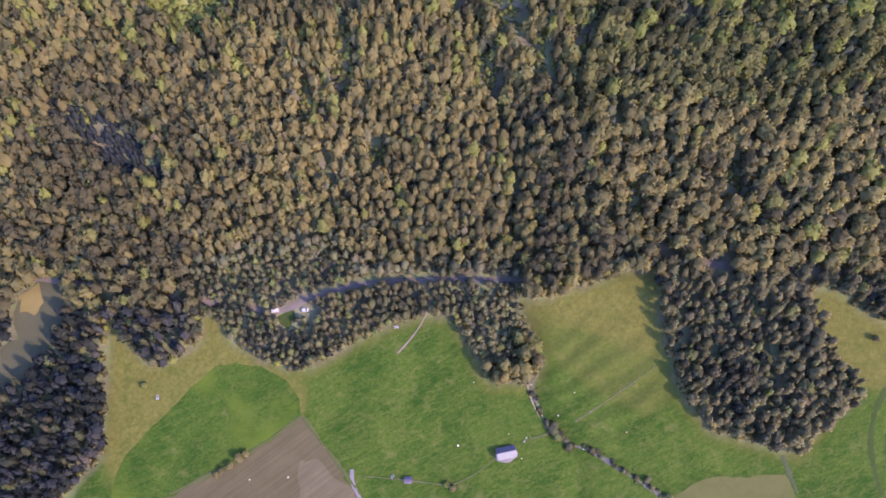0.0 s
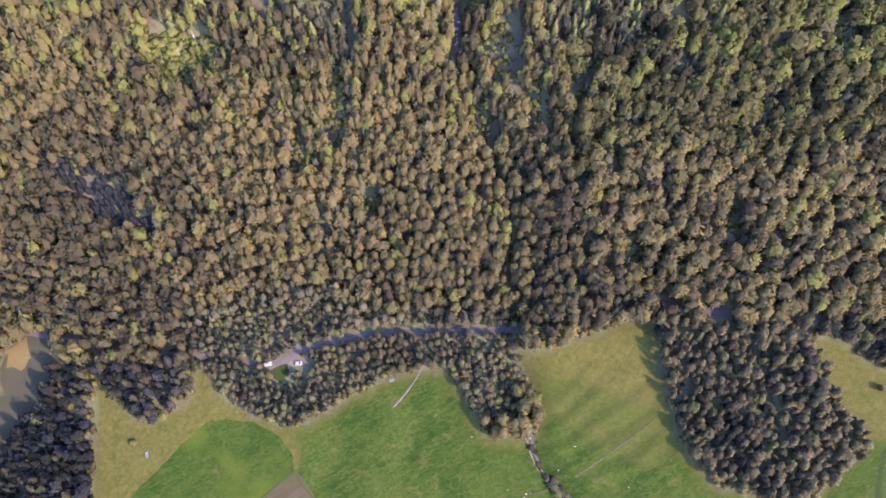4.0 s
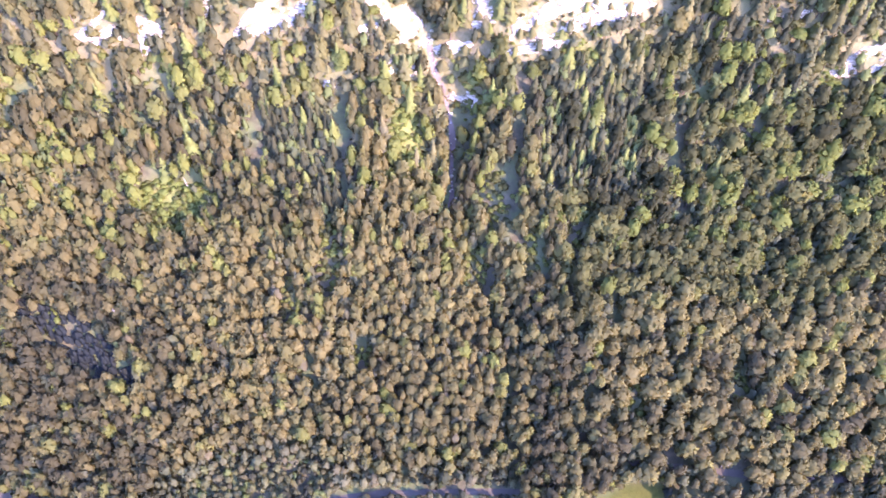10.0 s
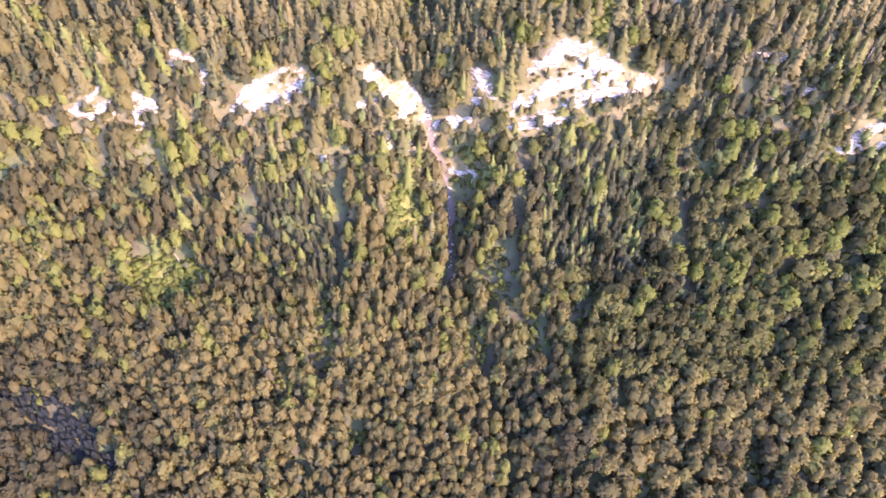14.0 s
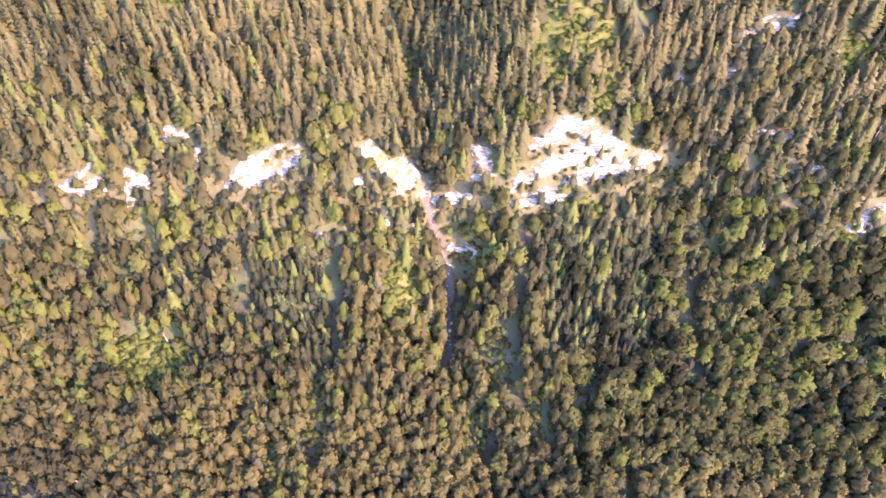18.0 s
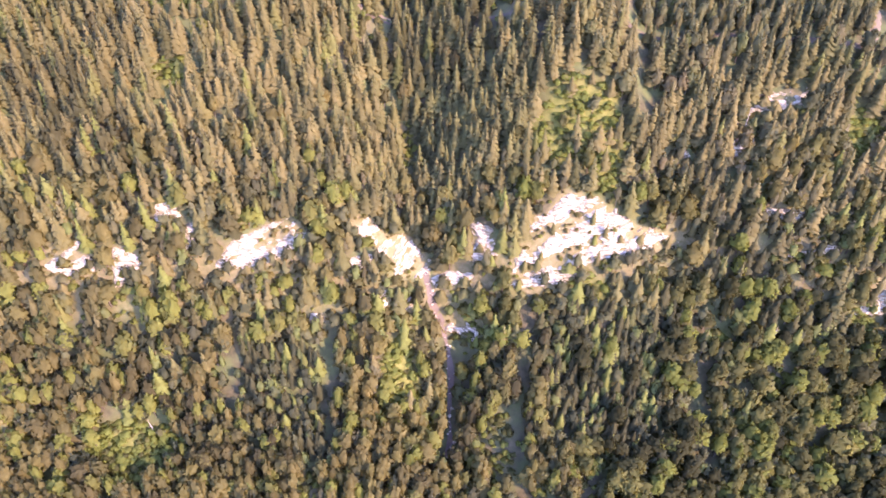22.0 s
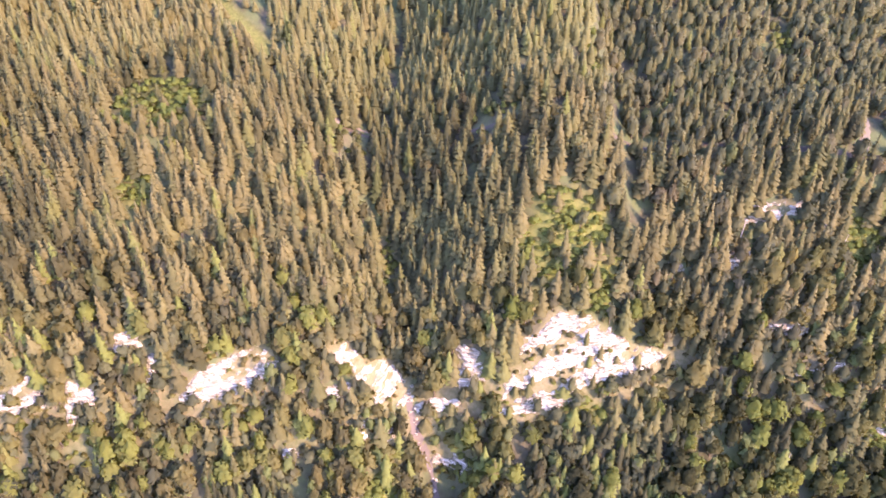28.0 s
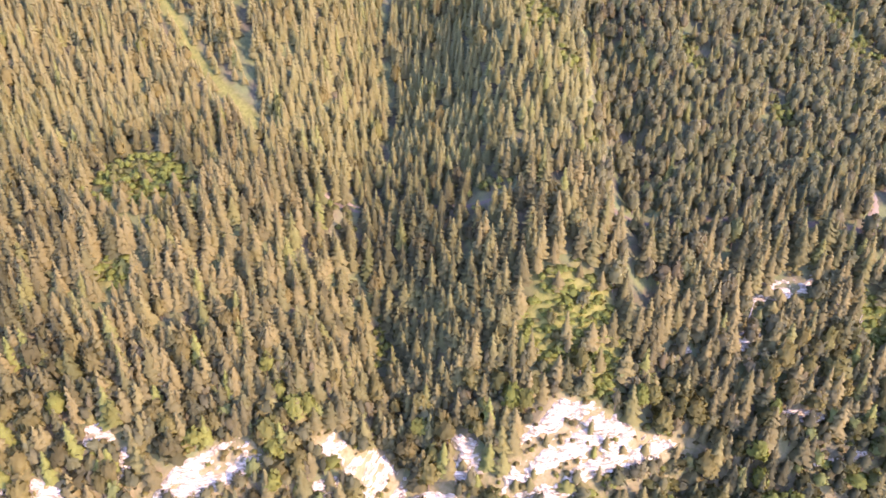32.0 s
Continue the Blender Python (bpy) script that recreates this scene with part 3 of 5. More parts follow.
def patch(name, polygon, material, label, category, step=1.5, lift=0.1, ragged=0.5):
    """A field laid on the land; its edge is cut along the polygon."""
    polygon = frayed(polygon, ragged)
    xs, ys = [p[0] for p in polygon], [p[1] for p in polygon]
    gx, gy = np.arange(min(xs), max(xs) + step, step), np.arange(min(ys), max(ys) + step, step)
    x, y = np.meshgrid(gx, gy)
    keep = inside(x, y, polygon)
    index, verts = -np.ones(x.shape, int), []
    p = np.array(polygon + polygon[:1], float)
    cell = keep[:-1, :-1] | keep[1:, :-1] | keep[:-1, 1:] | keep[1:, 1:]
    need = np.zeros(x.shape, bool)
    for dj in (0, 1):
        for di in (0, 1):
            need[dj:x.shape[0] - 1 + dj, di:x.shape[1] - 1 + di] |= cell
    for j, i in zip(*np.nonzero(need)):
        vx, vy = x[j, i], y[j, i]
        if not keep[j, i]:
            d = p[1:] - p[:-1]
            s = np.clip((((vx, vy) - p[:-1]) * d).sum(1) / (d * d).sum(1), 0, 1)
            foot = p[:-1] + s[:, None] * d
            vx, vy = foot[np.argmin(np.hypot(foot[:, 0] - vx, foot[:, 1] - vy))]
        index[j, i] = len(verts)
        verts.append((vx, vy, float(ground_z(vx, vy)) + lift))
    faces = [(index[j, i], index[j, i + 1], index[j + 1, i + 1], index[j + 1, i]) for j, i in zip(*np.nonzero(cell))]
    return tagged(new(name, mesh_from(name, verts, faces, [material], True)), label, category, kind="structure")


ribbon("road", ROAD, 2.8, asphalt, "narrow worn asphalt road along the foot of the wood", "road", ragged=0.12)
ribbon("forest_road", FOREST_ROAD, 1.9, gravel, "pale gravel forest road across the steep spruce slope", "road", ragged=0.15)
ribbon("footpath", FOOTPATH, 0.7, gravel, "trodden pale dirt path from the wood into the meadow", "path", ragged=0.3)
ribbon("farm_track", FARM_TRACK, 1.9, concrete, "short curved pale concrete track beside the tilled field", "path")
ribbon("stream_bed", SCREE, (1.3, 1.5, 1.7, 2.0, 2.4, 2.9, 3.4, 3.4, 2.6), scree, "pinkish scree bed of a torrent below the cliff", "stream", ragged=0.35)
# dark strip: the gully's shade is put into the bed's colour
ribbon("gully_bed", TORRENT[:9], 0.7, ditch, "wet bed of the gully under the trees, shade put into its dark colour", "stream", ragged=0.4)
ribbon("brook", BROOK, 1.3, brook_stones, "narrow stony grey brook between the meadows", "stream", ragged=0.6)
ribbon("brook_path", [(x - 2.2, y + 0.4) for x, y in BROOK[3:7]], 0.5, gravel, "pale trodden strip beside the brook", "path", ragged=0.8)
ribbon("cut_bank", [(-31, 262.6), (-24, 264), (-14, 263.5)], (1.5, 2.8, 1.2), verge, "pale bare cut bank above the forest road", "bank", ragged=0.3, lift=0.3)
ribbon("landslip", [(187, 232), (189, 238), (193, 246), (194, 251)], (3.2, 3.4, 2.2, 0.8), verge, "pale bare earth slip above the forest road", "bank", ragged=0.35, lift=0.3)
# shaded floor and sunlit corner of the clearing, both painted by colour
patch("gravel_clearing", CLEARING, clearing_gravel, "gravel clearing between trees beside the meadow, darkened for their shade", "clearing", ragged=1.2)
patch("gold_corner", GOLD, hay_gold, "dry grass in the corner of the gravel clearing, sunlight put into its gold", "grass", lift=0.2, ragged=1.5)
patch("lush_field", LUSH, lush, "bright green mown field beside the tilled one", "field", lift=0.07, ragged=0.35)
patch("grass_hollow", HOLLOW, dark_grass, "small deep green grassy hollow beside the parked van", "grass", step=1.0, lift=0.16, ragged=0.4)
patch("field", TILLED, tilled, "bare light-brown tilled field in the meadow", "field")
patch("stubble_field", PALE, stubble, "pale stubble strip on the tilled field", "field", lift=0.16, ragged=0.8)
patch("field", TILLED_EAST, hay_field, "dry yellowish mown field at the meadow's edge", "field")
# ---- cliffs ----


def part(name, mesh, parent, label="", m=None):
    ob = new(name, mesh)
    ob.parent = parent
    if m is not None:
        ob.matrix_basis = m
    return tagged(ob, label) if label else ob


CONTOUR_Y = np.arange(135, 275, 0.5)


def contour(x, z):
    """Where the slope reaches the height z on each line x."""
    land = np.maximum.accumulate(ground_z(x[:, None], CONTOUR_Y[None, :]), axis=1)
    return np.array([np.interp(zi, row, CONTOUR_Y) for zi, row in zip(z, land)])


def uneven(x, z, seed):
    """Slow unevenness of a cliff, about -1 to 1."""
    return (np.sin(x * 0.43 + seed) * np.cos(z * 0.61 + seed * 2.3) + 0.7 * np.sin(x * 0.91 - z * 0.37 + seed * 1.7) + 0.5 * np.sin(x * 1.7 + z * 1.1 + seed)
            + 0.3 * np.sin(x * 2.9 - z * 2.3 + seed * 0.7)) / 1.6


def rock_pieces(name, verts, shown):
    """One mesh for each connected stretch of the bare rock on a sheet of rows and columns."""
    down, across = shown.shape
    left, meshes = shown.copy(), []
    faces = quads(across + 1, down + 1)[:, ::-1].reshape(down, across, 4)
    while left.any():
        start = tuple(np.argwhere(left)[0])
        left[start] = False
        stack, piece = [start], []
        while stack:
            j, i = stack.pop()
            piece.append(faces[j, i])
            for q in ((j + 1, i), (j - 1, i), (j, i + 1), (j, i - 1), (j + 1, i + 1), (j - 1, i - 1), (j + 1, i - 1), (j - 1, i + 1)):
                if 0 <= q[0] < down and 0 <= q[1] < across and left[q]:
                    left[q] = False
                    stack.append(q)
        if len(piece) > 5:
            used, index = np.unique(np.array(piece), return_inverse=True)
            meshes.append(mesh_from(name, verts[used], index.reshape(-1, 4), [rock]))
    return meshes


def bare_share(x, z, outline, seed, fill=0.8, dip=0.0):
    """How far a place lies within the outline, and how bare its rock is."""
    ragged = min(1.3, 0.045 * (max(p[0] for p in outline) - min(p[0] for p in outline))) * uneven(x * 0.7, z * 0.9, seed + 9)
    edge = sum(inside(x + ragged + dx, z + 0.6 * ragged + dz, outline) for dx, dz in ((0, 0), (-1.0, 0), (1.0, 0), (0, -0.7), (0, 0.7))) / 5
    lie = z - dip * x
    open_ = fill * 2.0 - 0.85 - 0.95 * uneven(x * 0.26 - 0.5 * lie, lie * 0.55, seed + 3) - 0.45 * uneven(x * 0.9, lie * 1.8, seed + 5)
    return edge, np.clip(edge * 1.5 - 0.4, 0, 1) * np.clip(open_ * 1.6, 0, 1)


def cliff(name, outline, label, seed, bed=2.0, fill=0.8, dip=0.0):
    """A cliff of stepped beds within an outline given by x and height; grassy hollows stay open between the bare stretches."""
    rng = np.random.default_rng(seed)
    xs, zs = [p[0] for p in outline], [p[1] for p in outline]
    base = new(name)
    middle, foot = sum(xs) / len(xs), min(zs)
    base.location = (middle, float(contour(np.array([middle]), np.array([foot]))[0]), foot)
    columns = np.arange(min(xs) - 2, max(xs) + 2, 0.5)
    levels = np.arange(foot - 1.5, max(zs) + 1.5, 0.3)
    n = len(columns)
    reach = abs(dip) * (max(xs) - min(xs)) / 2 + 2
    edges = [foot - reach]
    while edges[-1] < max(zs) + reach:
        edges.append(edges[-1] + bed * (0.3 + 0.9 * rng.random() ** 1.4))
    edges, push = np.array(edges), rng.random(len(edges) + 1)
    breaks = [np.sort(rng.uniform(columns[0], columns[-1], max(1, int((columns[-1] - columns[0]) / 7)))) for _ in push]
    x, z = np.meshgrid(columns, levels)
    lie = z - dip * (x - middle) + 0.35 * np.sin(x * 0.16 + z * 0.1) + 0.15 * np.sin(x * 0.7 + seed)
    k = np.clip(np.searchsorted(edges, lie.ravel()) - 1, 0, len(edges) - 2).reshape(lie.shape)
    within = (lie - edges[k]) / (edges[k + 1] - edges[k])
    block = np.array([np.searchsorted(breaks[i], v) for i, v in zip(k.ravel(), x.ravel())]).reshape(k.shape)
    jut = np.sin(k * 12.9 + block * 78.2 + seed) * 0.5 + 0.5
    y = np.stack([contour(columns, np.full(n, lv)) for lv in levels])
    for _ in range(2):
        pad = np.pad(y, ((3, 3), (4, 4)), mode="edge")
        y = sum(pad[3 + j:3 + j + y.shape[0], 4 + i:4 + i + n] for j, i in ((0, 0), (0, -4), (0, 4), (-3, 0), (3, 0), (0, -2), (0, 2))) / 7
    slope = np.clip(np.gradient(y, levels, axis=0), 0.2, 1.4)
    tall = edges[k + 1] - edges[k]
    out = 0.45 + slope * tall * 0.55 * (within - 0.35) + 0.35 * jut + 0.25 * push[k] + 0.5 * uneven(x * 0.5, z * 0.5, seed) + 0.18 * uneven(x * 2.2, z * 2.0, seed + 4)
    edge, bare = bare_share(x, z, outline, seed, fill, dip)
    low = np.clip(1 - (z - np.where(edge > 0.3, z, 1e9).min(0)) / 2.2, 0, 1)
    y = y - out - 0.7 * low * (edge > 0.3) + 2.6 * (1 - bare)
    y = np.where(bare > 0.02, y, y + 0.6)
    sheet = np.stack([x, y, z], -1).reshape(-1, 3) - np.array(base.location)
    shown = np.maximum.reduce([bare[:-1, :-1], bare[1:, :-1], bare[:-1, 1:], bare[1:, 1:]]) > 0.02
    for i in range(len(edges)):
        for mesh in rock_pieces("rock_ledge", sheet, shown & (k[:-1, :-1] == i)):
            part("rock_ledge", mesh, base)
    return tagged(base, label, "cliff")


for k, (name, outline, *rest) in enumerate(CLIFFS):
    across, up = (max(p[i] for p in outline) - min(p[i] for p in outline) for i in (0, 1))
    if across < 14:
        cx, cz = (sum(p[i] for p in outline) / len(outline) for i in (0, 1))
        CLIFFS[k] = (name, [(cx + 1.15 * (px - cx), cz + 1.35 * (pz - cz)) for px, pz in outline], *rest)
for name, outline, label, seed, *shape in CLIFFS:
    cliff(name, outline, label, seed, *shape)


def on_rock(x, y):
    """Where a cliff leaves no room for trees."""
    z = ground_z(x, y)
    bare = np.zeros(len(x), bool)
    for k, (_, outline, *_) in enumerate(CLIFFS):
        here = inside(x, z + 0.5, outline) & (y > 140) & (y < 240)
        bare |= here if k < 9 else here & (np.sin(x * 12.9 + y * 7.3) > -0.4)
    return bare


def ball_template(fine):
    bm = bmesh.new()
    bmesh.ops.create_icosphere(bm, subdivisions=fine, radius=1)
    v = np.array([p.co[:] for p in bm.verts])
    f = np.array([[q.index for q in p.verts] for p in bm.faces])
    bm.free()
    return v, f


BALL_V, BALL_F = ball_template(1)
CORE = ball_template(2)


def tube(points, radii, sides):
    """A tapered stem or limb."""
    p, out = np.array(points, float), []
    angle = np.arange(sides) * 2 * math.pi / sides
    for q, r in zip(p, radii):
        out.append(np.stack([q[0] + r * np.cos(angle), q[1] + r * np.sin(angle), np.full(sides, q[2])], 1))
    v = np.concatenate(out)
    f = []
    for k in range(len(p) - 1):
        for i in range(sides):
            a, b = k * sides + i, k * sides + (i + 1) % sides
            f += [(a, b, b + sides), (a, b + sides, a + sides)]
    return v, np.array(f)


def join(pieces):
    verts, faces, n = [], [], 0
    for v, f in pieces:
        verts.append(v)
        faces.append(f + n)
        n += len(v)
    return np.concatenate(verts), np.concatenate(faces)


def broad_crown(rng, count, low, high, size, core):
    """A domed, uneven crown of unit radius: a dense inside, and clumps of leaves standing out of it."""
    lobes = rng.normal(size=(6, 3)) + (0, 0, 0.35)
    lobes /= np.linalg.norm(lobes, axis=1, keepdims=True)
    strength = 0.16 + 0.2 * rng.random(6)
    half, egg = (high - low) / 2, 0.12 + 0.12 * rng.random()

    def shaped(way, share):
        near = np.exp(-((1 - way @ lobes.T) / 0.30) ** 2) @ strength
        r = (0.70 + near) * share
        out = way * r[:, None]
        out[:, :2] *= (1 - egg * way[:, 2:3])
        return out * (1, 1, half / 0.95) + (0, 0, low + half)

    k = np.arange(count) + 0.5
    z = 1 - 1.45 * k / count
    a = k * 2.39996 + rng.random() * 6
    way = np.stack([np.cos(a) * np.sqrt(1 - z * z), np.sin(a) * np.sqrt(1 - z * z), z], 1) + rng.normal(0, 0.10, (count, 3))
    way /= np.linalg.norm(way, axis=1, keepdims=True)
    foot = shaped(way, 0.80 + 0.2 * rng.random(count))
    leafy = sprays(rng, foot, way, size * (0.7 + 0.6 * rng.random(count)))
    dirs, f = core
    dirs = dirs + rng.normal(0, 0.07, dirs.shape)
    return join([(shaped(dirs / np.linalg.norm(dirs, axis=1, keepdims=True), 0.88), f), leafy])


def sprays(rng, foot, out, size):
    """Folded leafy sprays that stand off the crown at all angles."""
    n = len(foot)
    axis = rng.normal(size=(n, 3)) * 0.75 + out * 0.55 + (0, 0, 0.15)
    axis /= np.linalg.norm(axis, axis=1, keepdims=True)
    side = np.cross(axis, out + rng.normal(size=(n, 3)) * 0.5)
    side /= np.linalg.norm(side, axis=1, keepdims=True)
    lift = np.cross(side, axis)
    lift *= np.sign((lift * out).sum(1, keepdims=True))
    s = size[:, None]
    wide = s * rng.uniform(0.45, 0.75, (n, 1))
    v = np.stack([foot - axis * s * 0.35 + lift * s * 0.12, foot + axis * s * 0.25 + side * wide - lift * s * 0.14, foot + axis * s * 0.95, foot + axis * s * 0.2 - side * wide - lift * s * 0.14], 1)
    f = np.array([(0, 1, 2), (0, 2, 3)])[None] + (np.arange(n) * 4)[:, None, None]
    return v.reshape(-1, 3), f.reshape(-1, 3)


def spruce_crown(rng, whorls, arms, radius, low, tall, forked):
    """Tiers of drooping boughs, shorter towards the tip."""
    verts, faces, n = [], [], 0
    for k in range(whorls):
        s = (k + 0.3 * rng.random()) / whorls
        z, reach = low + (tall - low) * s ** 0.92, 1.12 * radius * (1 - s) ** 0.92 * (0.85 + 0.3 * rng.random()) + 0.12
        count = max(4, round(arms * (1.1 - 0.65 * s)))
        for i in range(count):
            a = (i + 0.5 * (k % 2) + 0.45 * rng.random()) * 2 * math.pi / count
            r = reach * (0.65 + 0.55 * rng.random())
            c, sn = math.cos(a), math.sin(a)
            wide, droop = r * (0.22 + 0.10 * rng.random()) + 0.08, r * (0.42 + 0.3 * rng.random())
            up = (tall - low) / whorls * 0.55
            rib = [(0.02, 0, up), (r * 0.62, wide, -droop * 0.75), (r, 0, -droop * 0.9 + 0.12 * r), (r * 0.62, -wide, -droop * 0.75), (r * 0.55, 0, up * 0.25 - droop * 0.3)]
            shift = (rng.random() - 0.5) * (tall - low) / whorls * 1.1
            verts += [(p * c - q * sn, p * sn + q * c, z + h + shift) for p, q, h in rib]
            faces += [(n, n + 4, n + 1), (n + 4, n + 2, n + 1), (n, n + 3, n + 4), (n + 4, n + 3, n + 2)] if forked else [(n, n + 2, n + 1), (n, n + 3, n + 2)]
            n += 5
    tip = [(0.12, 0, tall - 0.8), (-0.08, 0.1, tall - 0.8), (-0.08, -0.1, tall - 0.8), (0, 0, tall + 0.3)]
    verts += tip
    faces += [(n, n + 1, n + 3), (n + 1, n + 2, n + 3), (n + 2, n, n + 3)]
    return np.array(verts), np.array(faces)


def leaf_normals(v, f, conifer, aspect=1.0):
    """Turns the faces outwards and gives the leaves normals that follow the crown, with some of their own."""
    if conifer:
        out = np.stack([v[:, 0], v[:, 1], 0.42 * np.hypot(v[:, 0], v[:, 1]) + 0.05], 1)
    else:
        out = (v - (0, 0, 0.55)) * (1, 1, 1.5)
    out /= np.maximum(np.linalg.norm(out, axis=1, keepdims=True), 1e-6)
    real = v * (1, 1, 4.6)
    own = np.cross(real[f[:, 1]] - real[f[:, 0]], real[f[:, 2]] - real[f[:, 0]])
    own /= np.maximum(np.linalg.norm(own, axis=1, keepdims=True), 1e-9)
    back = (own * out[f].mean(1)).sum(1) < 0
    f = np.where(back[:, None], f[:, ::-1], f)
    own[back] *= -1
    around = np.zeros_like(v)
    for k in range(3):
        np.add.at(around, f[:, k], own)
    around /= np.maximum(np.linalg.norm(around, axis=1, keepdims=True), 1e-9)
    n = (0.45 * out + 0.9 * around if conifer else 0.7 * out + 0.3 * around + (0, 0, 0.75)) * (1, 1, aspect)
    return f, n / np.linalg.norm(n, axis=1, keepdims=True)


def plain_variant(maker, seed):
    """A light tree of unit height and unit radius for the joined woods."""
    rng = np.random.default_rng(seed)
    if maker == "spruce":
        crown = spruce_crown(rng, 13, 9, 1.05, 1.2, 10.0, False)
        crown = (crown[0] * (1, 1, 0.1), crown[1])
        trunk = tube([(0, 0, -0.05), (0, 0, 0.6)], (0.09, 0.04), 3)
    else:
        few = maker == "shrub"
        crown = broad_crown(rng, 30 if few else 94, 0.45, 3.0, 0.46 if few else 0.36, (BALL_V, BALL_F))
        crown = (crown[0] * (1, 1, 1 / 3.0), crown[1])
        trunk = tube([(0, 0, -0.05), (0, 0, 0.6)], (0.09, 0.05), 3)
    f, normals = leaf_normals(*crown, maker == "spruce")
    stem = trunk[0] * (1, 1, 0) / np.hypot(trunk[0][:, 0], trunk[0][:, 1])[:, None]
    v, f = join([(crown[0], f), trunk])
    return v, f, np.concatenate([np.zeros(len(crown[1]), int), np.ones(len(trunk[1]), int)]), np.concatenate([normals, stem])


def woods(name, maker, x, y, tall, radius, tint, leaves, label, seed):
    """A joined stand of trees too many to count."""
    rng = np.random.default_rng(seed)
    kinds = [plain_variant(maker, seed * 10 + k) for k in range(6)]
    which, z = rng.integers(0, 6, len(x)), ground_z(x, y)
    verts, faces, slots, tints, normals, n = [], [], [], [], [], 0
    for k, (v, f, s, m) in enumerate(kinds):
        ids = np.nonzero(which == k)[0]
        if not len(ids):
            continue
        a = rng.random(len(ids)) * 2 * math.pi
        c, sn = np.cos(a)[:, None], np.sin(a)[:, None]
        wide = (radius[ids] * (0.88 + 0.24 * rng.random(len(ids))))[:, None]
        lean = rng.normal(0, 0.02, (2, len(ids), 1))
        vz = v[None, :, 2] * tall[ids][:, None]
        vx = (v[None, :, 0] * c - v[None, :, 1] * sn) * wide + x[ids][:, None] + lean[0] * vz
        vy = (v[None, :, 0] * sn + v[None, :, 1] * c) * wide + y[ids][:, None] + lean[1] * vz
        verts.append(np.stack([vx, vy, vz + z[ids][:, None]], -1).reshape(-1, 3))
        turned = np.stack([m[None, :, 0] * c - m[None, :, 1] * sn, m[None, :, 0] * sn + m[None, :, 1] * c, np.broadcast_to(m[None, :, 2], vx.shape)], -1)
        normals.append(turned.reshape(-1, 3))
        faces.append((f[None] + n + (np.arange(len(ids)) * len(v))[:, None, None]).reshape(-1, 3))
        slots.append(np.tile(s, len(ids)))
        tints.append(np.repeat(tint[ids], len(v), axis=0))
        n += len(ids) * len(v)
    mesh = mesh_from(name, np.concatenate(verts), np.concatenate(faces), [leaves, bark], True, np.concatenate(tints), np.concatenate(slots), np.concatenate(normals))
    return tagged(new(name, mesh), label, "forest", kind="stuff")


def scatter(seed, spacing, x0, x1, y0, y1):
    """Places on a jittered lattice."""
    rng = np.random.default_rng(seed)
    gx, gy = np.meshgrid(np.arange(x0, x1, spacing), np.arange(y0, y1, spacing * 0.9))
    gx = gx + (np.arange(gx.shape[0]) % 2)[:, None] * spacing / 2
    x, y = (g.ravel() + rng.uniform(-0.56, 0.56, g.size) * spacing for g in (gx, gy))
    keep = (x > -222 - 0.03 * y) & (x < 228 + 0.1 * np.maximum(y, 0))
    return x[keep], y[keep], rng


def planted(x, y):
    return inside(x, y, PLANTATION) | inside(x, y, PLANTATION_WEST)


def free_ground(x, y):
    """Where trees may stand at all."""
    clear = ~inside(x, y, MEADOW) & ~inside(x, y, CLEARING) & (gap_at(x, y) < 0.25) & ~(glade_at(x, y) & (np.sin(x * 3.7 + y * 5.1) < 0.8))
    clear &= near_line(x, y, ROAD) > np.where(x < -84, 1.5, 1.0) * np.where((x > -78) & (x < -4), 2.3, np.where(((x > 4) & (x < 40)) | ((x > 126) & (x < 138)), 2.2, 0.6))
    clear &= near_line(x, y, SCREE) > 3.2
    clear &= near_line(x, y, TORRENT) > np.where(y > 108, 1.7, np.where((y > 8) & (y < 74), 1.9, 1.5))
    clear &= near_line(x, y, FOREST_ROAD) > np.where(((x > -34) & (x < -12)) | ((x > 78) & (x < 108)) | (x > 176), 2.6, 0.8)
    clear &= near_line(x, y, RIDE_WEST) > 2.3
    for seam in SEAMS:
        clear &= near_line(x, y, seam) > 2.3
    clear &= near_line(x, y, RIDE_MID) > 1.8
    clear &= near_line(x, y, DITCH_WEST) > 2.2
    clear &= near_line(x, y, RIDE_EAST) > 3.4
    clear &= ~inside(x, y, [(183, 229), (200, 229), (196, 247), (190, 246)])
    return clear & ~on_rock(x, y)


def before_rock(x, y):
    """Stunted growth at the foot of the cliffs."""
    scale = np.ones(len(x))
    for step, share in ((9, 0.75), (7, 0.6), (5, 0.42), (3.5, 0.3), (2, 0.25)):
        z = ground_z(x, y + step)
        for _, outline, *_ in CLIFFS:
            scale = np.where(inside(x, z + 0.5, outline) & (y > 135) & (y < 235), share, scale)
    return scale


def upper_east(x, y):
    """Smaller growth on the upper eastern slope."""
    return np.where((x > 88) & (y > 232), 0.74, 1.0)


def before_open(x, y):
    """Lower growth below the glades and along the ride."""
    low = near_line(x, y, RIDE_WEST) < 9
    for step in (2, 5, 8, 11):
        low |= glade_at(x, y + step)
    return np.where(low, 0.55, 1.0)


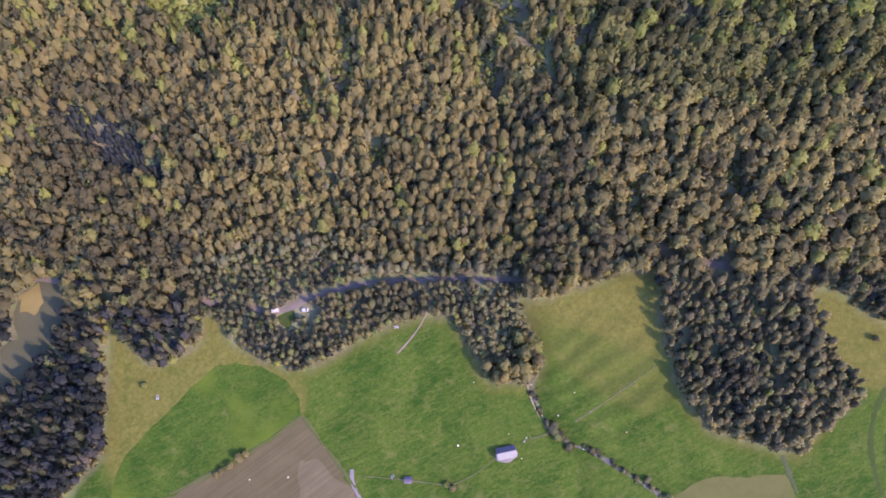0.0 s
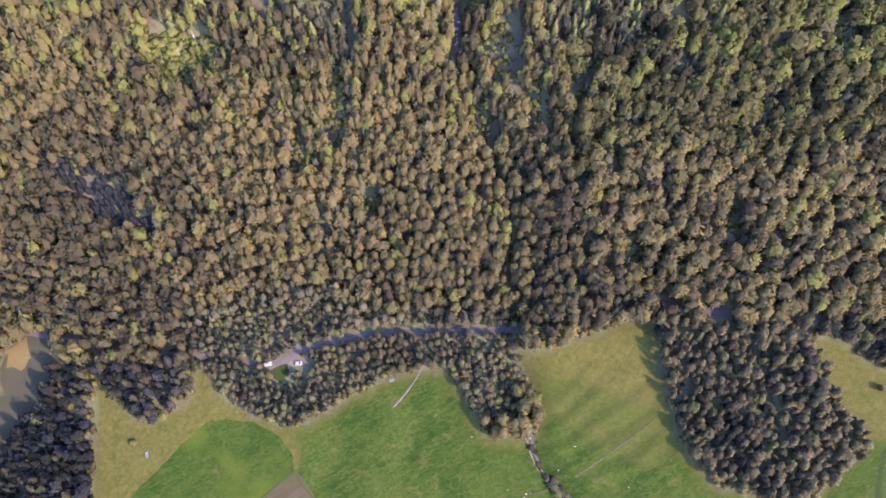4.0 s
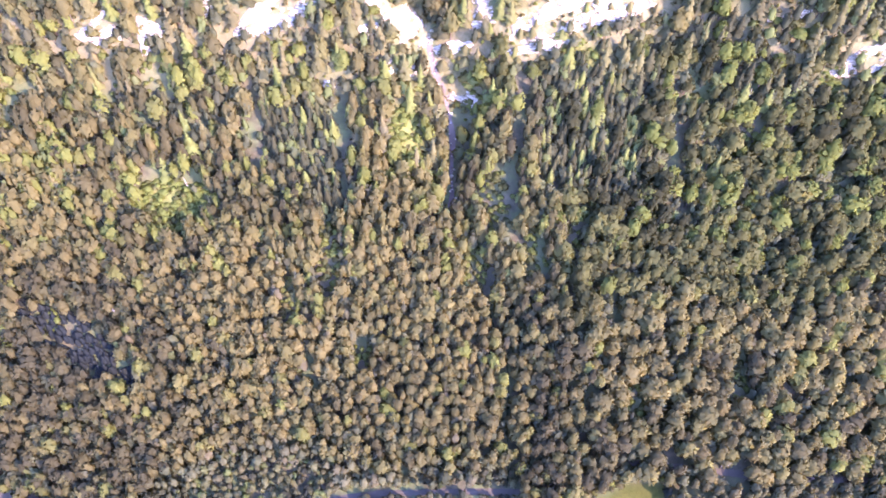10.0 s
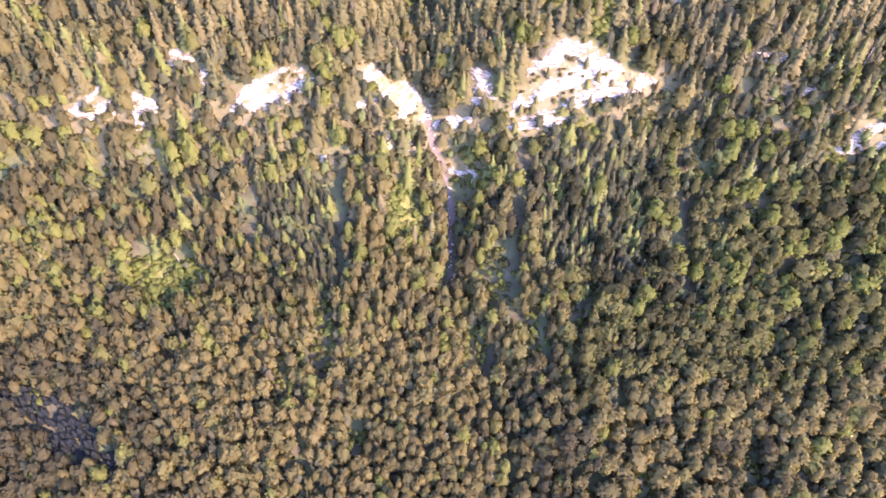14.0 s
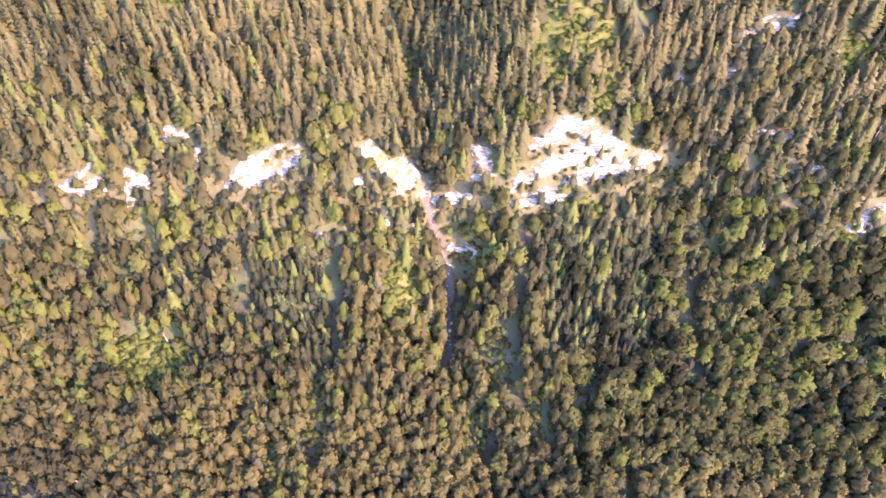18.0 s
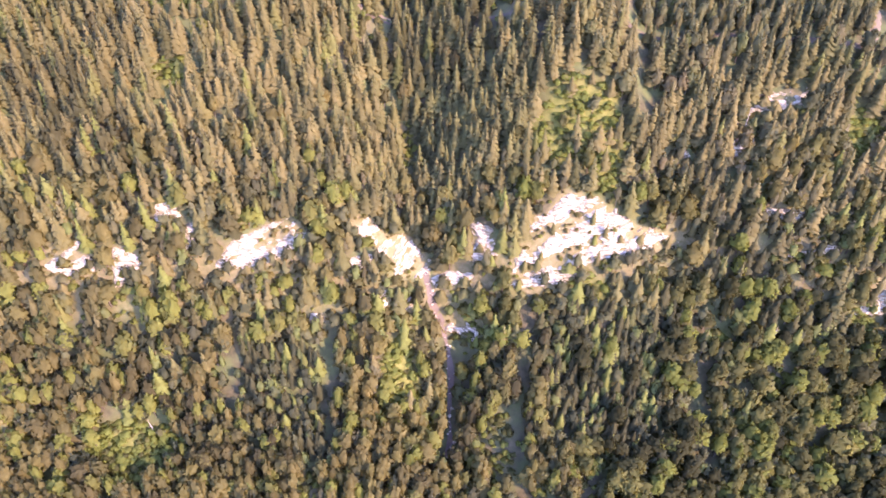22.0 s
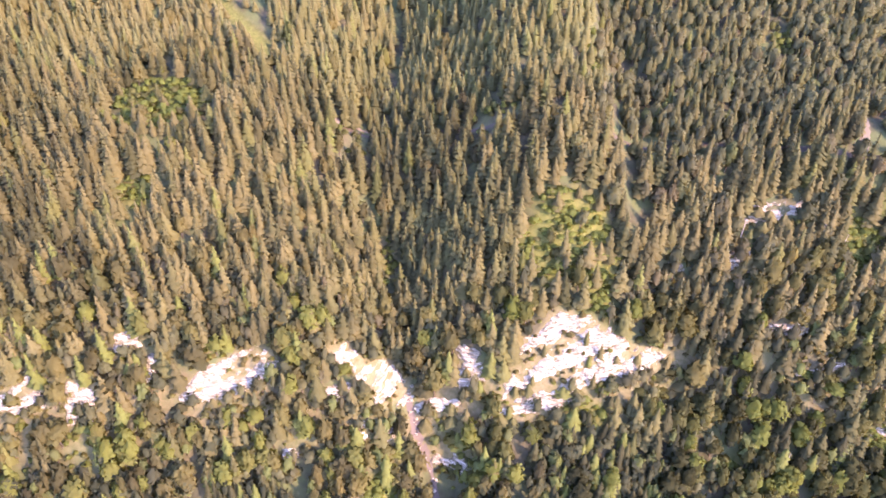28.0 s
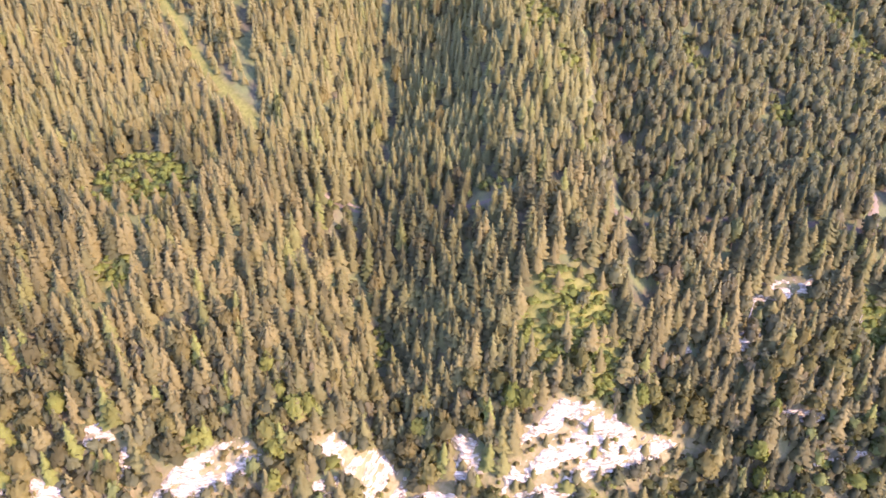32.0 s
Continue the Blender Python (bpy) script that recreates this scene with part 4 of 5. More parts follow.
# tone of the stands, by age and kind and with shade and sunlight put in: middle, half widths, lighter or deeper, drier
# or greener
STANDS = [(-130, 148, 48, 20, -0.3, 0.0), (-145, 42, 45, 24, -0.3, 0.0), (-175, 50, 65, 48, -0.36, -0.1),
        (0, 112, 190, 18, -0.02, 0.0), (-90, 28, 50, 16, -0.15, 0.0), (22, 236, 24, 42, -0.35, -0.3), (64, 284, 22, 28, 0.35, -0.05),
        (155, 158, 45, 24, -0.3, -0.1), (-135, 215, 50, 35, -0.2, 0.0), (-60, 140, 18, 18, -0.25, -0.3), (78, 138, 36, 26, -0.25, -0.2),
        (-100, 113, 32, 9, -0.2, -0.4)]
STANDS += [(28, -26, 14, 24, 0.4, -0.2), (150, -60, 40, 16, 0.15, 0.0), (176, -50, 16, 28, 0.35, 0.0), (-35, 60, 68, 46, 0.22, 0.05), (150, 120, 38, 32, 0.0, -0.3), (62, 18, 34, 20, -0.28, -0.3), (-160, 58, 20, 13, -0.6, -0.5), (-100, 60, 46, 34, 0.0, 0.25),
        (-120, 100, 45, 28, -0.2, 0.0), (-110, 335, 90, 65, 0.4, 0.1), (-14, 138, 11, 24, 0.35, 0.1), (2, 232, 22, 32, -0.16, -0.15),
        (165, 305, 75, 65, 0.22, -0.4), (-50, 218, 70, 36, 0.16, 0.2), (150, -35, 50, 45, 0.15, 0.1), (-195, -65, 60, 70, -0.5, -0.2),
        (165, 60, 60, 50, 0.04, 0.0), (49, 40, 11, 46, -0.35, -0.2), (15, 60, 17, 48, 0.28, 0.05), (-70, 70, 40, 40, 0.15, 0.0), (130, 20, 40, 14, -0.25, -0.1)]


# plots with sharp borders: outline, lighter or deeper, drier or greener; the torrent's east bank has its shade put into
# the tone
PLOTS = [([(-77, 149), (-46, 151), (-37, 144), (-38, 117), (-27, 111), (-45, 105), (-60, 121), (-75, 129)], -0.38, -0.3),
         ([(-37, 143), (-14, 137), (-5, 106), (-26, 103), (-36, 117)], -0.05, 0.2), ([(-15, 152), (6, 160), (8, 125), (-4, 122)], 0.3, -0.1),
         ([(12, 156), (43, 138), (47, 113), (14, 112)], -0.35, -0.35), ([(50, 160), (108, 162), (108, 121), (82, 104), (49, 109)], -0.38, -0.25),
         ([(120, 156), (200, 138), (190, 76), (117, 88)], 0.18, -0.25), ([(87, 226), (190, 222), (197, 158), (120, 162), (88, 195)], -0.12, 0.3),
         ([(-175, 205), (-20, 205), (-40, 262), (-120, 258), (-180, 240)], -0.06, 0.15), ([(90, 236), (230, 236), (240, 380), (92, 380)], 0.12, -0.12),
         ([(-60, 264), (90, 264), (92, 390), (-60, 390)], 0.12, -0.3), ([(70, 250), (86, 250), (86, 284), (80, 300), (70, 312), (60, 316), (66, 290)], 0.35, -0.3)]


def tone_of(rng, x, y, warm):
    """Per tree: light or deep, dry or green, and now and then a fresh yellow-green one."""
    t = np.ones((len(x), 4))
    # lighter from y 255 upwards: distance haze put into the leaf tone
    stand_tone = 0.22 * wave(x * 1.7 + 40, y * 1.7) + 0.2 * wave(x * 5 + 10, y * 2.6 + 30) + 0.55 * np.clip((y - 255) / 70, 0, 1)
    # stands and plots also bring painted shade and sunlight into the leaf tone
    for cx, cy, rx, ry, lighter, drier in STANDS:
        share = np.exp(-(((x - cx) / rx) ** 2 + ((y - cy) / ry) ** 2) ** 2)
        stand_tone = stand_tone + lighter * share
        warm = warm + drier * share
    for outline, lighter, drier in PLOTS:
        share = inside(x + rng.normal(0, 1.5, len(x)), y + rng.normal(0, 1.5, len(x)), outline)
        stand_tone = stand_tone + lighter * share
        warm = warm + drier * share
    green_east = (x > 36) & (y > 70) & (y < 172)
    warm = warm - 0.3 * green_east
    t[:, 0] = np.clip(0.5 + stand_tone + 0.3 * rng.normal(size=len(x)), 0, 1)
    t[:, 1] = np.clip(warm + 0.5 * stand_tone + np.where(green_east, 0.16, 0.33) * rng.normal(size=len(x)), 0, 1)
    t[:, 2] = rng.random(len(x)) + 0.24 * np.exp(-((y - 140) / 42) ** 2)
    return t


def warm_at(x, y):
    west = np.clip((60 - x) / 90, 0, 1)
    band = np.clip((y - 5) / 30, 0, 1)
    return 0.14 + 0.32 * west * band


NEAR_BROAD = (-26, 46, 16, 66)
NEAR_SPRUCE = (-54, 46, 184, 238)


def in_box(x, y, box):
    return (x > box[0]) & (x < box[1]) & (y > box[2]) & (y < box[3])


singles = {"broad": [], "spruce": [], "shrub": []}
JOBS = []


def plant(kind, name, x, y, tall, radius, tint, leaves, label, seed, box=None):
    """Keeps the trees of the near stretch as things of their own, and joins the rest."""
    alone = in_box(x, y, box) if box else np.zeros(len(x), bool)
    singles[kind] += list(zip(x[alone], y[alone], tall[alone], radius[alone], tint[alone, 0]))
    JOBS.append((kind, name, x[~alone], y[~alone], tall[~alone], radius[~alone], tint[~alone], leaves, label, seed))


def scrub_edge(x):
    """How far up the slope the low scrub beside the road reaches."""
    return 9 + 12 * np.exp(-((x + 76) / 30) ** 4)


def shade_hollow(x, y):
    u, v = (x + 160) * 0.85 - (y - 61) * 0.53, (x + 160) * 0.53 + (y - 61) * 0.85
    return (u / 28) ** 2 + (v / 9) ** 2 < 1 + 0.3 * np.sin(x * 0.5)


# lower wood, west and middle: small round crowns
x, y, rng = scatter(11, 4.35, -250, 62, -60, 150)
ok = free_ground(x, y) & (rng.random(len(x)) < np.where(y > 135, 0.9, 0.985)) & ~((y < scrub_edge(x)) & (x > -120) & (x < 36) & (y > -40)) & ~((y < -12) & (x < -120))
ok &= ~((y > 132) & (rng.random(len(x)) < 0.15)) & ~planted(x, y) & ~shade_hollow(x, y)
x, y = x[ok], y[ok]
tall = rng.uniform(9.5, 14, len(x)) * np.where(y > 100, 1.1, 1)
plant("broad", "broadleaf_wood", x, y, tall, 1.95 + 2.0 * rng.random(len(x)) ** 1.5, tone_of(rng, x, y, warm_at(x, y)), broad_joined,
      "dense autumn-tinged broadleaf wood on the lower slope", 1, NEAR_BROAD)
# lower wood, east: larger crowns
x, y, rng = scatter(12, 5.4, 62, 300, -82, 150)
ok = free_ground(x, y) & (rng.random(len(x)) < 0.97)
ok &= ~((y < 2) & (x > 98)) & (~inside(x, y, PLANTATION) | (rng.random(len(x)) < 0.2))
x, y = x[ok], y[ok]
tall, radius = rng.uniform(11, 16, len(x)), 2.5 + 2.8 * rng.random(len(x)) ** 1.5
tone = tone_of(rng, x, y, warm_at(x, y))
green = y > 72 + 8 * np.sin(x * 0.07)
plant("broad", "broadleaf_wood", x[~green], y[~green], tall[~green], radius[~green], tone[~green], broad_joined, "tall olive-green broadleaf wood on the eastern slope", 2)
east_green = [x[green], y[green], tall[green], radius[green], tone[green]]
# the detached eastern copse and the wood at the western meadow corner: smaller, darker trees
for seed, x0, x1, y0, y1, words in ((13, 98, 240, -84, 2, "dense dark copse of small trees between two meadows"), (19, -250, -120, -150, -12, "dark broadleaf wood at the western corner of the meadow")):
    x, y, rng = scatter(seed, 3.7, x0, x1, y0, y1)
    ok = free_ground(x, y) & (rng.random(len(x)) < 0.97) & (near_line(x, y, COPSE_LANE) > 1.9)
    x, y = x[ok], y[ok]
    tall, wide, tone = rng.uniform(6, 13, len(x)), 1.25 + 1.9 * rng.random(len(x)) ** 1.6, np.clip(tone_of(rng, x, y, np.full(len(x), 0.15)) + np.outer(rng.normal(-0.08, 0.25, len(x)), (1, 0, 0, 0)), 0, 1)
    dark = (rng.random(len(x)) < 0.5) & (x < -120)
    for some, leaves, said, k in ((~dark, copse_joined, words, seed), (dark, dark_shade_joined, "dark blue-green trees at the western corner of the meadow", 42)):
        if some.any():
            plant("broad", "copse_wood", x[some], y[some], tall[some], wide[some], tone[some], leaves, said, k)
# low growth that fills the gaps between the crowns
for seed, x0, x1, y0, y1, step in ((31, -250, 62, 2, 150, 4.0), (32, 62, 300, 4, 150, 4.0), (33, -310, 320, 150, 202, 4.3)):
    x, y, rng = scatter(seed, step, x0, x1, y0, y1)
    ok = free_ground(x, y) & ~shade_hollow(x, y) & (rng.random(len(x)) < 0.8) & (y > scrub_edge(x) - 8)
    x, y = x[ok], y[ok]
    tone = tone_of(rng, x, y, np.full(len(x), 0.1))
    plant("shrub", "understorey", x, y, rng.uniform(5.5, 11, len(x)), rng.uniform(1.5, 2.8, len(x)), tone, cool_joined, "low green bushes and young trees between the taller crowns", seed)
# a hollow of young trees in the western wood, its deep shade put into their colour
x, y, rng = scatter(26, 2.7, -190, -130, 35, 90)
ok = shade_hollow(x, y) & (rng.random(len(x)) < 0.9)
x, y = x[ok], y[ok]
plant("spruce", "hollow_spruces", x, y, rng.uniform(3.5, 6.5, len(x)), rng.uniform(1.2, 2.0, len(x)), tone_of(rng, x, y, np.full(len(x), -0.3)) * np.array((0.5, 1, 0.9, 1)), dark_shade_joined,
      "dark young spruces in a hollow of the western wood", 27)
# bushes along the edges of the meadow
x, y, rng = scatter(37, 2.3, -180, 215, -98, 14)
ok = ~inside(x, y, MEADOW) & ((near_line(x, y, MEADOW[:42]) < 3.4) | (near_line(x, y, [(-177, -95), (-160, -75), (-161, -50), (-163, -13)]) < 3.4)) & (near_line(x, y, ROAD) > 2.2) & (rng.random(len(x)) < 0.8) & (near_line(x, y, BROOK) > 2)
x, y = x[ok], y[ok]
tone = tone_of(rng, x, y, np.full(len(x), 0.15)) + np.array((0.15, 0, 0.05, 0))
plant("shrub", "edge_bushes", x, y, rng.uniform(1.5, 4.8, len(x)), rng.uniform(0.9, 1.9, len(x)), tone, broad_joined, "yellow-green bushes along the edge of the meadow", 38)
# scrub along the road
x, y, rng = scatter(14, 2.75, -125, 45, -48, 24)
ok = free_ground(x, y) & (y < scrub_edge(x) + 1)
x, y = x[ok], y[ok]
plant("shrub", "roadside_scrub", x, y, rng.uniform(3.0, 7.5, len(x)), rng.uniform(1.0, 2.1, len(x)), tone_of(rng, x, y, np.full(len(x), 0.05)) + np.array((0.1, 0, 0.04, 0)), copse_joined,
      "dark green scrub and young trees along the road", 4, (-58, 2, -26, -2))
# middle slope: broadleaf mixed with spruce
x, y, rng = scatter(15, 4.9, -310, 320, 118, 202)
lot = rng.random(len(x))
share = np.interp(y, (118, 150, 175, 202), (0.12, 0.34, 0.5, 0.85))
ok = free_ground(x, y) & ~planted(x, y) & ((y > 148) | (lot < share * 0.6)) & (lot < 0.985)
conifer = ok & (rng.random(len(x)) < share)
leafy = ok & ~conifer & (y > 150)
plant("spruce", "spruce_wood", x[conifer], y[conifer], rng.uniform(11, 18.5, conifer.sum()) * before_rock(x[conifer], y[conifer]), rng.uniform(2.2, 3.5, conifer.sum()),
      tone_of(rng, x[conifer], y[conifer], np.full(conifer.sum(), 0.45)), spruce_joined, "spruces among broadleaf trees below and on the cliffs", 5, NEAR_SPRUCE)
for some in (leafy & (x < 30), leafy & (x >= 30)):
    px, py = x[some], y[some]
    grown = [px, py, rng.uniform(9, 14.5, len(px)) * before_rock(px, py), rng.uniform(2.4, 4.1, len(px)), np.clip(tone_of(rng, px, py, np.full(len(px), 0.12)) + np.array((0.2, 0, 0.06, 0)), 0, 1)]
    if px.max() < 30:
        plant("broad", "mixed_wood", *grown, broad_joined, "olive broadleaf trees between spruces near the cliffs", 6)
    else:
        plant("broad", "green_wood", *(np.concatenate(both) for both in zip(east_green, grown)), green_joined, "green broadleaf wood below and beside the eastern cliffs", 40)
# upper slope: spruce, with broadleaf to the east
x, y, rng = scatter(16, 4.15, -285, 300, 202, 384)
ok = free_ground(x, y) & (rng.random(len(x)) < np.where((x > 88) & (y > 232), 1.0, np.interp(y, (200, 260, 330), (0.87, 0.9, 0.95))))
ok &= ~inside(x, y, YOUNG_RIDGE)
leafy_share = np.clip((x - 70) / 60, 0, 0.5) * np.clip((y - 225) / 40, 0.25, 1) + 0.07 + 0.25 * np.clip((-150 - x) / 60, 0, 1)
leafy = ok & (rng.random(len(x)) < leafy_share)
conifer = ok & ~leafy
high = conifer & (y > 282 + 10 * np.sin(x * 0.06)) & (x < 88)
for some, leaves, words, seed in ((conifer & ~high, spruce_joined, "dense spruce forest on the steep upper slope", 7), (high, hazed_joined, "pale olive spruce forest high on the slope", 39)):
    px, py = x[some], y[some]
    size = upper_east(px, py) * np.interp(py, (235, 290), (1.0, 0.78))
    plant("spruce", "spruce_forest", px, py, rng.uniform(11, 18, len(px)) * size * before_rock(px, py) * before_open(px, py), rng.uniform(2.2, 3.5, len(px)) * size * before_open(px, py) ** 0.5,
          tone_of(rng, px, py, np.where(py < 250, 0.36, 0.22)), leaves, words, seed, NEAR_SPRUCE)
west = leafy & (x < 60)
leafy &= ~west
plant("broad", "scattered_broadleaf", x[west], y[west], rng.uniform(8, 12, west.sum()) * before_open(x[west], y[west]), rng.uniform(2.1, 3.2, west.sum()),
      tone_of(rng, x[west], y[west], np.full(west.sum(), 0.2)), broad_joined, "olive broadleaf trees scattered in the spruce forest", 22)
plant("broad", "upper_broadleaf_wood", x[leafy], y[leafy], rng.uniform(10, 14, leafy.sum()) * upper_east(x[leafy], y[leafy]) * before_open(x[leafy], y[leafy]), rng.uniform(2.4, 3.6, leafy.sum()) * upper_east(x[leafy], y[leafy]),
      tone_of(rng, x[leafy], y[leafy], np.full(leafy.sum(), 0.1)) + np.array((0.22, 0, 0, 0)), cool_joined, "cool green broadleaf trees on the upper eastern slope", 8)
# young spruces on the rounded ridge
x, y, rng = scatter(35, 3.7, 10, 90, 250, 320)
ok = free_ground(x, y) & inside(x, y, YOUNG_RIDGE)
x, y = x[ok], y[ok]
plant("spruce", "ridge_spruces", x, y, rng.uniform(7, 10.5, len(x)), rng.uniform(1.7, 2.4, len(x)), tone_of(rng, x, y, np.full(len(x), 0.15)), hazed_joined,
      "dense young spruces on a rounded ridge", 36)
# young spruce plantation below the large cliff
x, y, rng = scatter(24, 3.9, -80, 112, 105, 168)
ok = free_ground(x, y) & planted(x, y) & (rng.random(len(x)) < 0.93)
x, y = x[ok], y[ok]
plant("spruce", "spruce_plantation", x, y, rng.uniform(7, 13, len(x)), rng.uniform(1.6, 2.5, len(x)), tone_of(rng, x, y, np.full(len(x), 0.02)) * np.array((0.6, 0.6, 1, 1)), spruce_joined,
      "dense young dark green spruces in plots below the cliffs", 25)
# bushes in the openings and on the glades
x, y, rng = scatter(17, 2.6, -240, 240, 20, 360)
ok = (gap_at(x, y) > 0.2) & (rng.random(len(x)) < 0.85) & (near_line(x, y, SCREE) > 3.5) & (near_line(x, y, FOREST_ROAD) > 2.5)
x, y = x[ok], y[ok]
fresh = tone_of(rng, x, y, np.full(len(x), 0.0))
fresh[:, 2] = np.where(rng.random(len(x)) < 0.5, 0.98, 0.5)
plant("shrub", "glade_bushes", x, y, rng.uniform(1.2, 4.2, len(x)), rng.uniform(0.9, 2.0, len(x)), fresh, fresh_joined, "bright green bushes in the forest openings", 9)
x, y, rng = scatter(20, 2.2, -240, 240, 100, 360)
ok = glade_at(x, y) & (rng.random(len(x)) < 0.95 + 0.3 * uneven(x * 0.9, y * 0.5, 4)) & (near_line(x, y, FOREST_ROAD) > 2.5)
x, y = x[ok], y[ok]
fresh = tone_of(rng, x, y, np.full(len(x), 0.0))
fresh[:, 0] = np.clip(fresh[:, 0] + 0.3, 0, 1)
fresh[:, 2] = np.where(rng.random(len(x)) < 0.85, 1.0, 0.5)
plant("shrub", "young_glade_trees", x, y, 0.8 + 3.6 * rng.random(len(x)) ** 3, 1.3 + 1.2 * rng.random(len(x)) ** 1.5, fresh, fresh_joined, "fresh green young broadleaf trees in forest glades", 21)
# growth on the ledges, in the hollows and round the rock
x, y, rng = scatter(18, 2.1, -170, 220, 145, 232)
z = ground_z(x, y)
near_rock, bare = np.zeros(len(x), bool), np.zeros(len(x))
for _, outline, _, seed, _, *shape in CLIFFS:
    for dx, dz in ((0, 0), (-4, 0), (4, 0), (0, 4), (0, -4)):
        near_rock |= inside(x + dx, z + dz, outline)
    bare = np.maximum(bare, bare_share(x, z, outline, seed, *shape)[1])
ok = near_rock & (rng.random(len(x)) < np.where(bare > 0.25, 0.07, 0.8)) & (near_line(x, y, SCREE) > 2.5)
x, y, bare = x[ok], y[ok], bare[ok]
tuft = rng.random(len(x)) < np.where(bare > 0.25, 0.5, 0.88)
tone = tone_of(rng, x, y, np.full(len(x), 0.35)) + np.array((0.2, 0, 0, 0))
tall, wide = np.where(tuft, rng.uniform(0.8, 3.0, len(x)), rng.uniform(4, 9.5, len(x))), np.where(tuft, rng.uniform(0.6, 1.5, len(x)), rng.uniform(1.0, 1.9, len(x)))
plant("shrub", "ledge_bushes", x[tuft], y[tuft], tall[tuft], wide[tuft], tone[tuft], broad_joined, "small bushes and dry grass tufts on and round the rock ledges", 10)
plant("spruce", "ledge_spruces", x[~tuft], y[~tuft], tall[~tuft], wide[~tuft], tone[~tuft], spruce_joined, "slender young spruces rooted on the rock ledges", 23)
for kind, *job in JOBS:
    woods(job[0], kind, *job[1:])


# trees that stand as things of their own
def broadleaf_tree(seed, leaves, name, label, category, group, clump_count=95):
    rng = np.random.default_rng(seed)
    base = new(name)
    v, f = broad_crown(rng, clump_count * 3, 0.45, 3.0, 0.27, CORE)
    v = v * (1, 1, 1 / 3.0)
    f, normals = leaf_normals(v, f, False, 4.6)
    part("crown", mesh_from("crown", v, f, [leaves], True, normals=normals), base)
    v, f = tube([(0, 0, -0.06), (0.02, 0.01, 0.3), (0.0, 0.03, 0.68)], (0.095, 0.07, 0.025), 7)
    trunk = part("trunk", mesh_from("trunk", v, f, [bark]), base)
    for k in range(3):
        a = k * 2.1 + rng.random()
        v, f = tube([(0.02, 0.01, 0.3 + 0.06 * k), (0.3 * math.cos(a), 0.3 * math.sin(a), 0.48 + 0.06 * k), (0.5 * math.cos(a), 0.5 * math.sin(a), 0.62 + 0.05 * k)], (0.045, 0.03, 0.012), 4)
        part("limb", mesh_from("limb", v, f, [bark]), trunk)
    return tagged(base, label, category, group)


def spruce_tree(seed, name, label, group, needles):
    rng = np.random.default_rng(seed)
    base = new(name)
    v, f = spruce_crown(rng, 12, 9, 1.15, 0.9, 10.0, True)
    v = v * (1, 1, 0.1)
    f, normals = leaf_normals(v, f, True, 4.6)
    part("crown", mesh_from("crown", v, f, [needles], True, normals=normals), base)
    v, f = tube([(0, 0, -0.04), (0, 0, 0.5), (0, 0, 0.97)], (0.11, 0.06, 0.015), 6)
    part("trunk", mesh_from("trunk", v, f, [bark]), base)
    return tagged(base, label, "tree", group)


def stand(masters, places, seed):
    """Sets copies of the masters out over the places; the masters take the first ones."""
    rng = np.random.default_rng(seed)
    for k, (x, y, tall, wide, *_) in enumerate(places):
        m = Matrix.LocRotScale((x, y, float(ground_z(x, y)) - 0.1), Euler((0, 0, rng.random() * 6.28)), None)
        master = masters[k % len(masters)]
        ob = master if k < len(masters) else copy_thing(master, m)
        ob.matrix_basis = m @ Matrix.Diagonal((wide, wide, tall, 1))


broad_masters = [broadleaf_tree(40 + k, broad_single, "broadleaf_tree", "autumn-tinged broadleaf tree with a clumped crown in the lower wood", "tree", "trees of the lower wood") for k in range(5)]
stand(broad_masters, singles["broad"], 1)
spruce_masters = [spruce_tree(60 + k, "spruce_tree", "tall slender tan-green spruce with drooping tiers on the steep slope", "spruces above the cliff", spruce_single) for k in range(5)]
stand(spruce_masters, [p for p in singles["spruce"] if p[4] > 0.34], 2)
# low-tone spruces take the needles with the gully's shade painted in
shade_masters = [spruce_tree(70 + k, "spruce_tree", "tall spruce of the gully with shade put into its needle colour", "dark spruces of the gully", shade_spruce_single) for k in range(5)]
stand(shade_masters, [p for p in singles["spruce"] if p[4] <= 0.34], 4)
shrub_masters = [broadleaf_tree(80 + k, shrub_single, "roadside_bush", "dark green bush in the scrub beside the road", "bush", "bushes beside the road", 60) for k in range(4)]
stand(shrub_masters, singles["shrub"], 3)

# ---- farm buildings and small things ----


def box_bm(bm, x0, x1, y0, y1, z0, z1, bevel=0.0):
    verts = [bm.verts.new((x, y, z)) for z in (z0, z1) for y in (y0, y1) for x in (x0, x1)]
    for f in ((0, 2, 3, 1), (4, 5, 7, 6), (0, 1, 5, 4), (2, 6, 7, 3), (0, 4, 6, 2), (1, 3, 7, 5)):
        bm.faces.new([verts[i] for i in f])
    if bevel:
        edges = {e for v in verts for e in v.link_edges}
        bmesh.ops.bevel(bm, geom=list(edges), offset=bevel, segments=2, affect="EDGES", clamp_overlap=True)


def box(name, x0, x1, y0, y1, z0, z1, material, parent, label="", bevel=0.03):
    bm = bmesh.new()
    box_bm(bm, x0, x1, y0, y1, z0, z1, bevel)
    return solid(name, bm, material, parent, label)


def solid(name, bm, material, parent, label=""):
    mesh = bpy.data.meshes.new(name)
    bm.normal_update()
    bm.to_mesh(mesh)
    bm.free()
    mesh.materials.append(material)
    return part(name, mesh, parent, label)


def at_ground(name, x, y, turn=0.0, sink=0.0):
    base = new(name)
    base.matrix_basis = pose(x, y, float(ground_z(x, y)) - sink, 0, 0, turn)
    return base


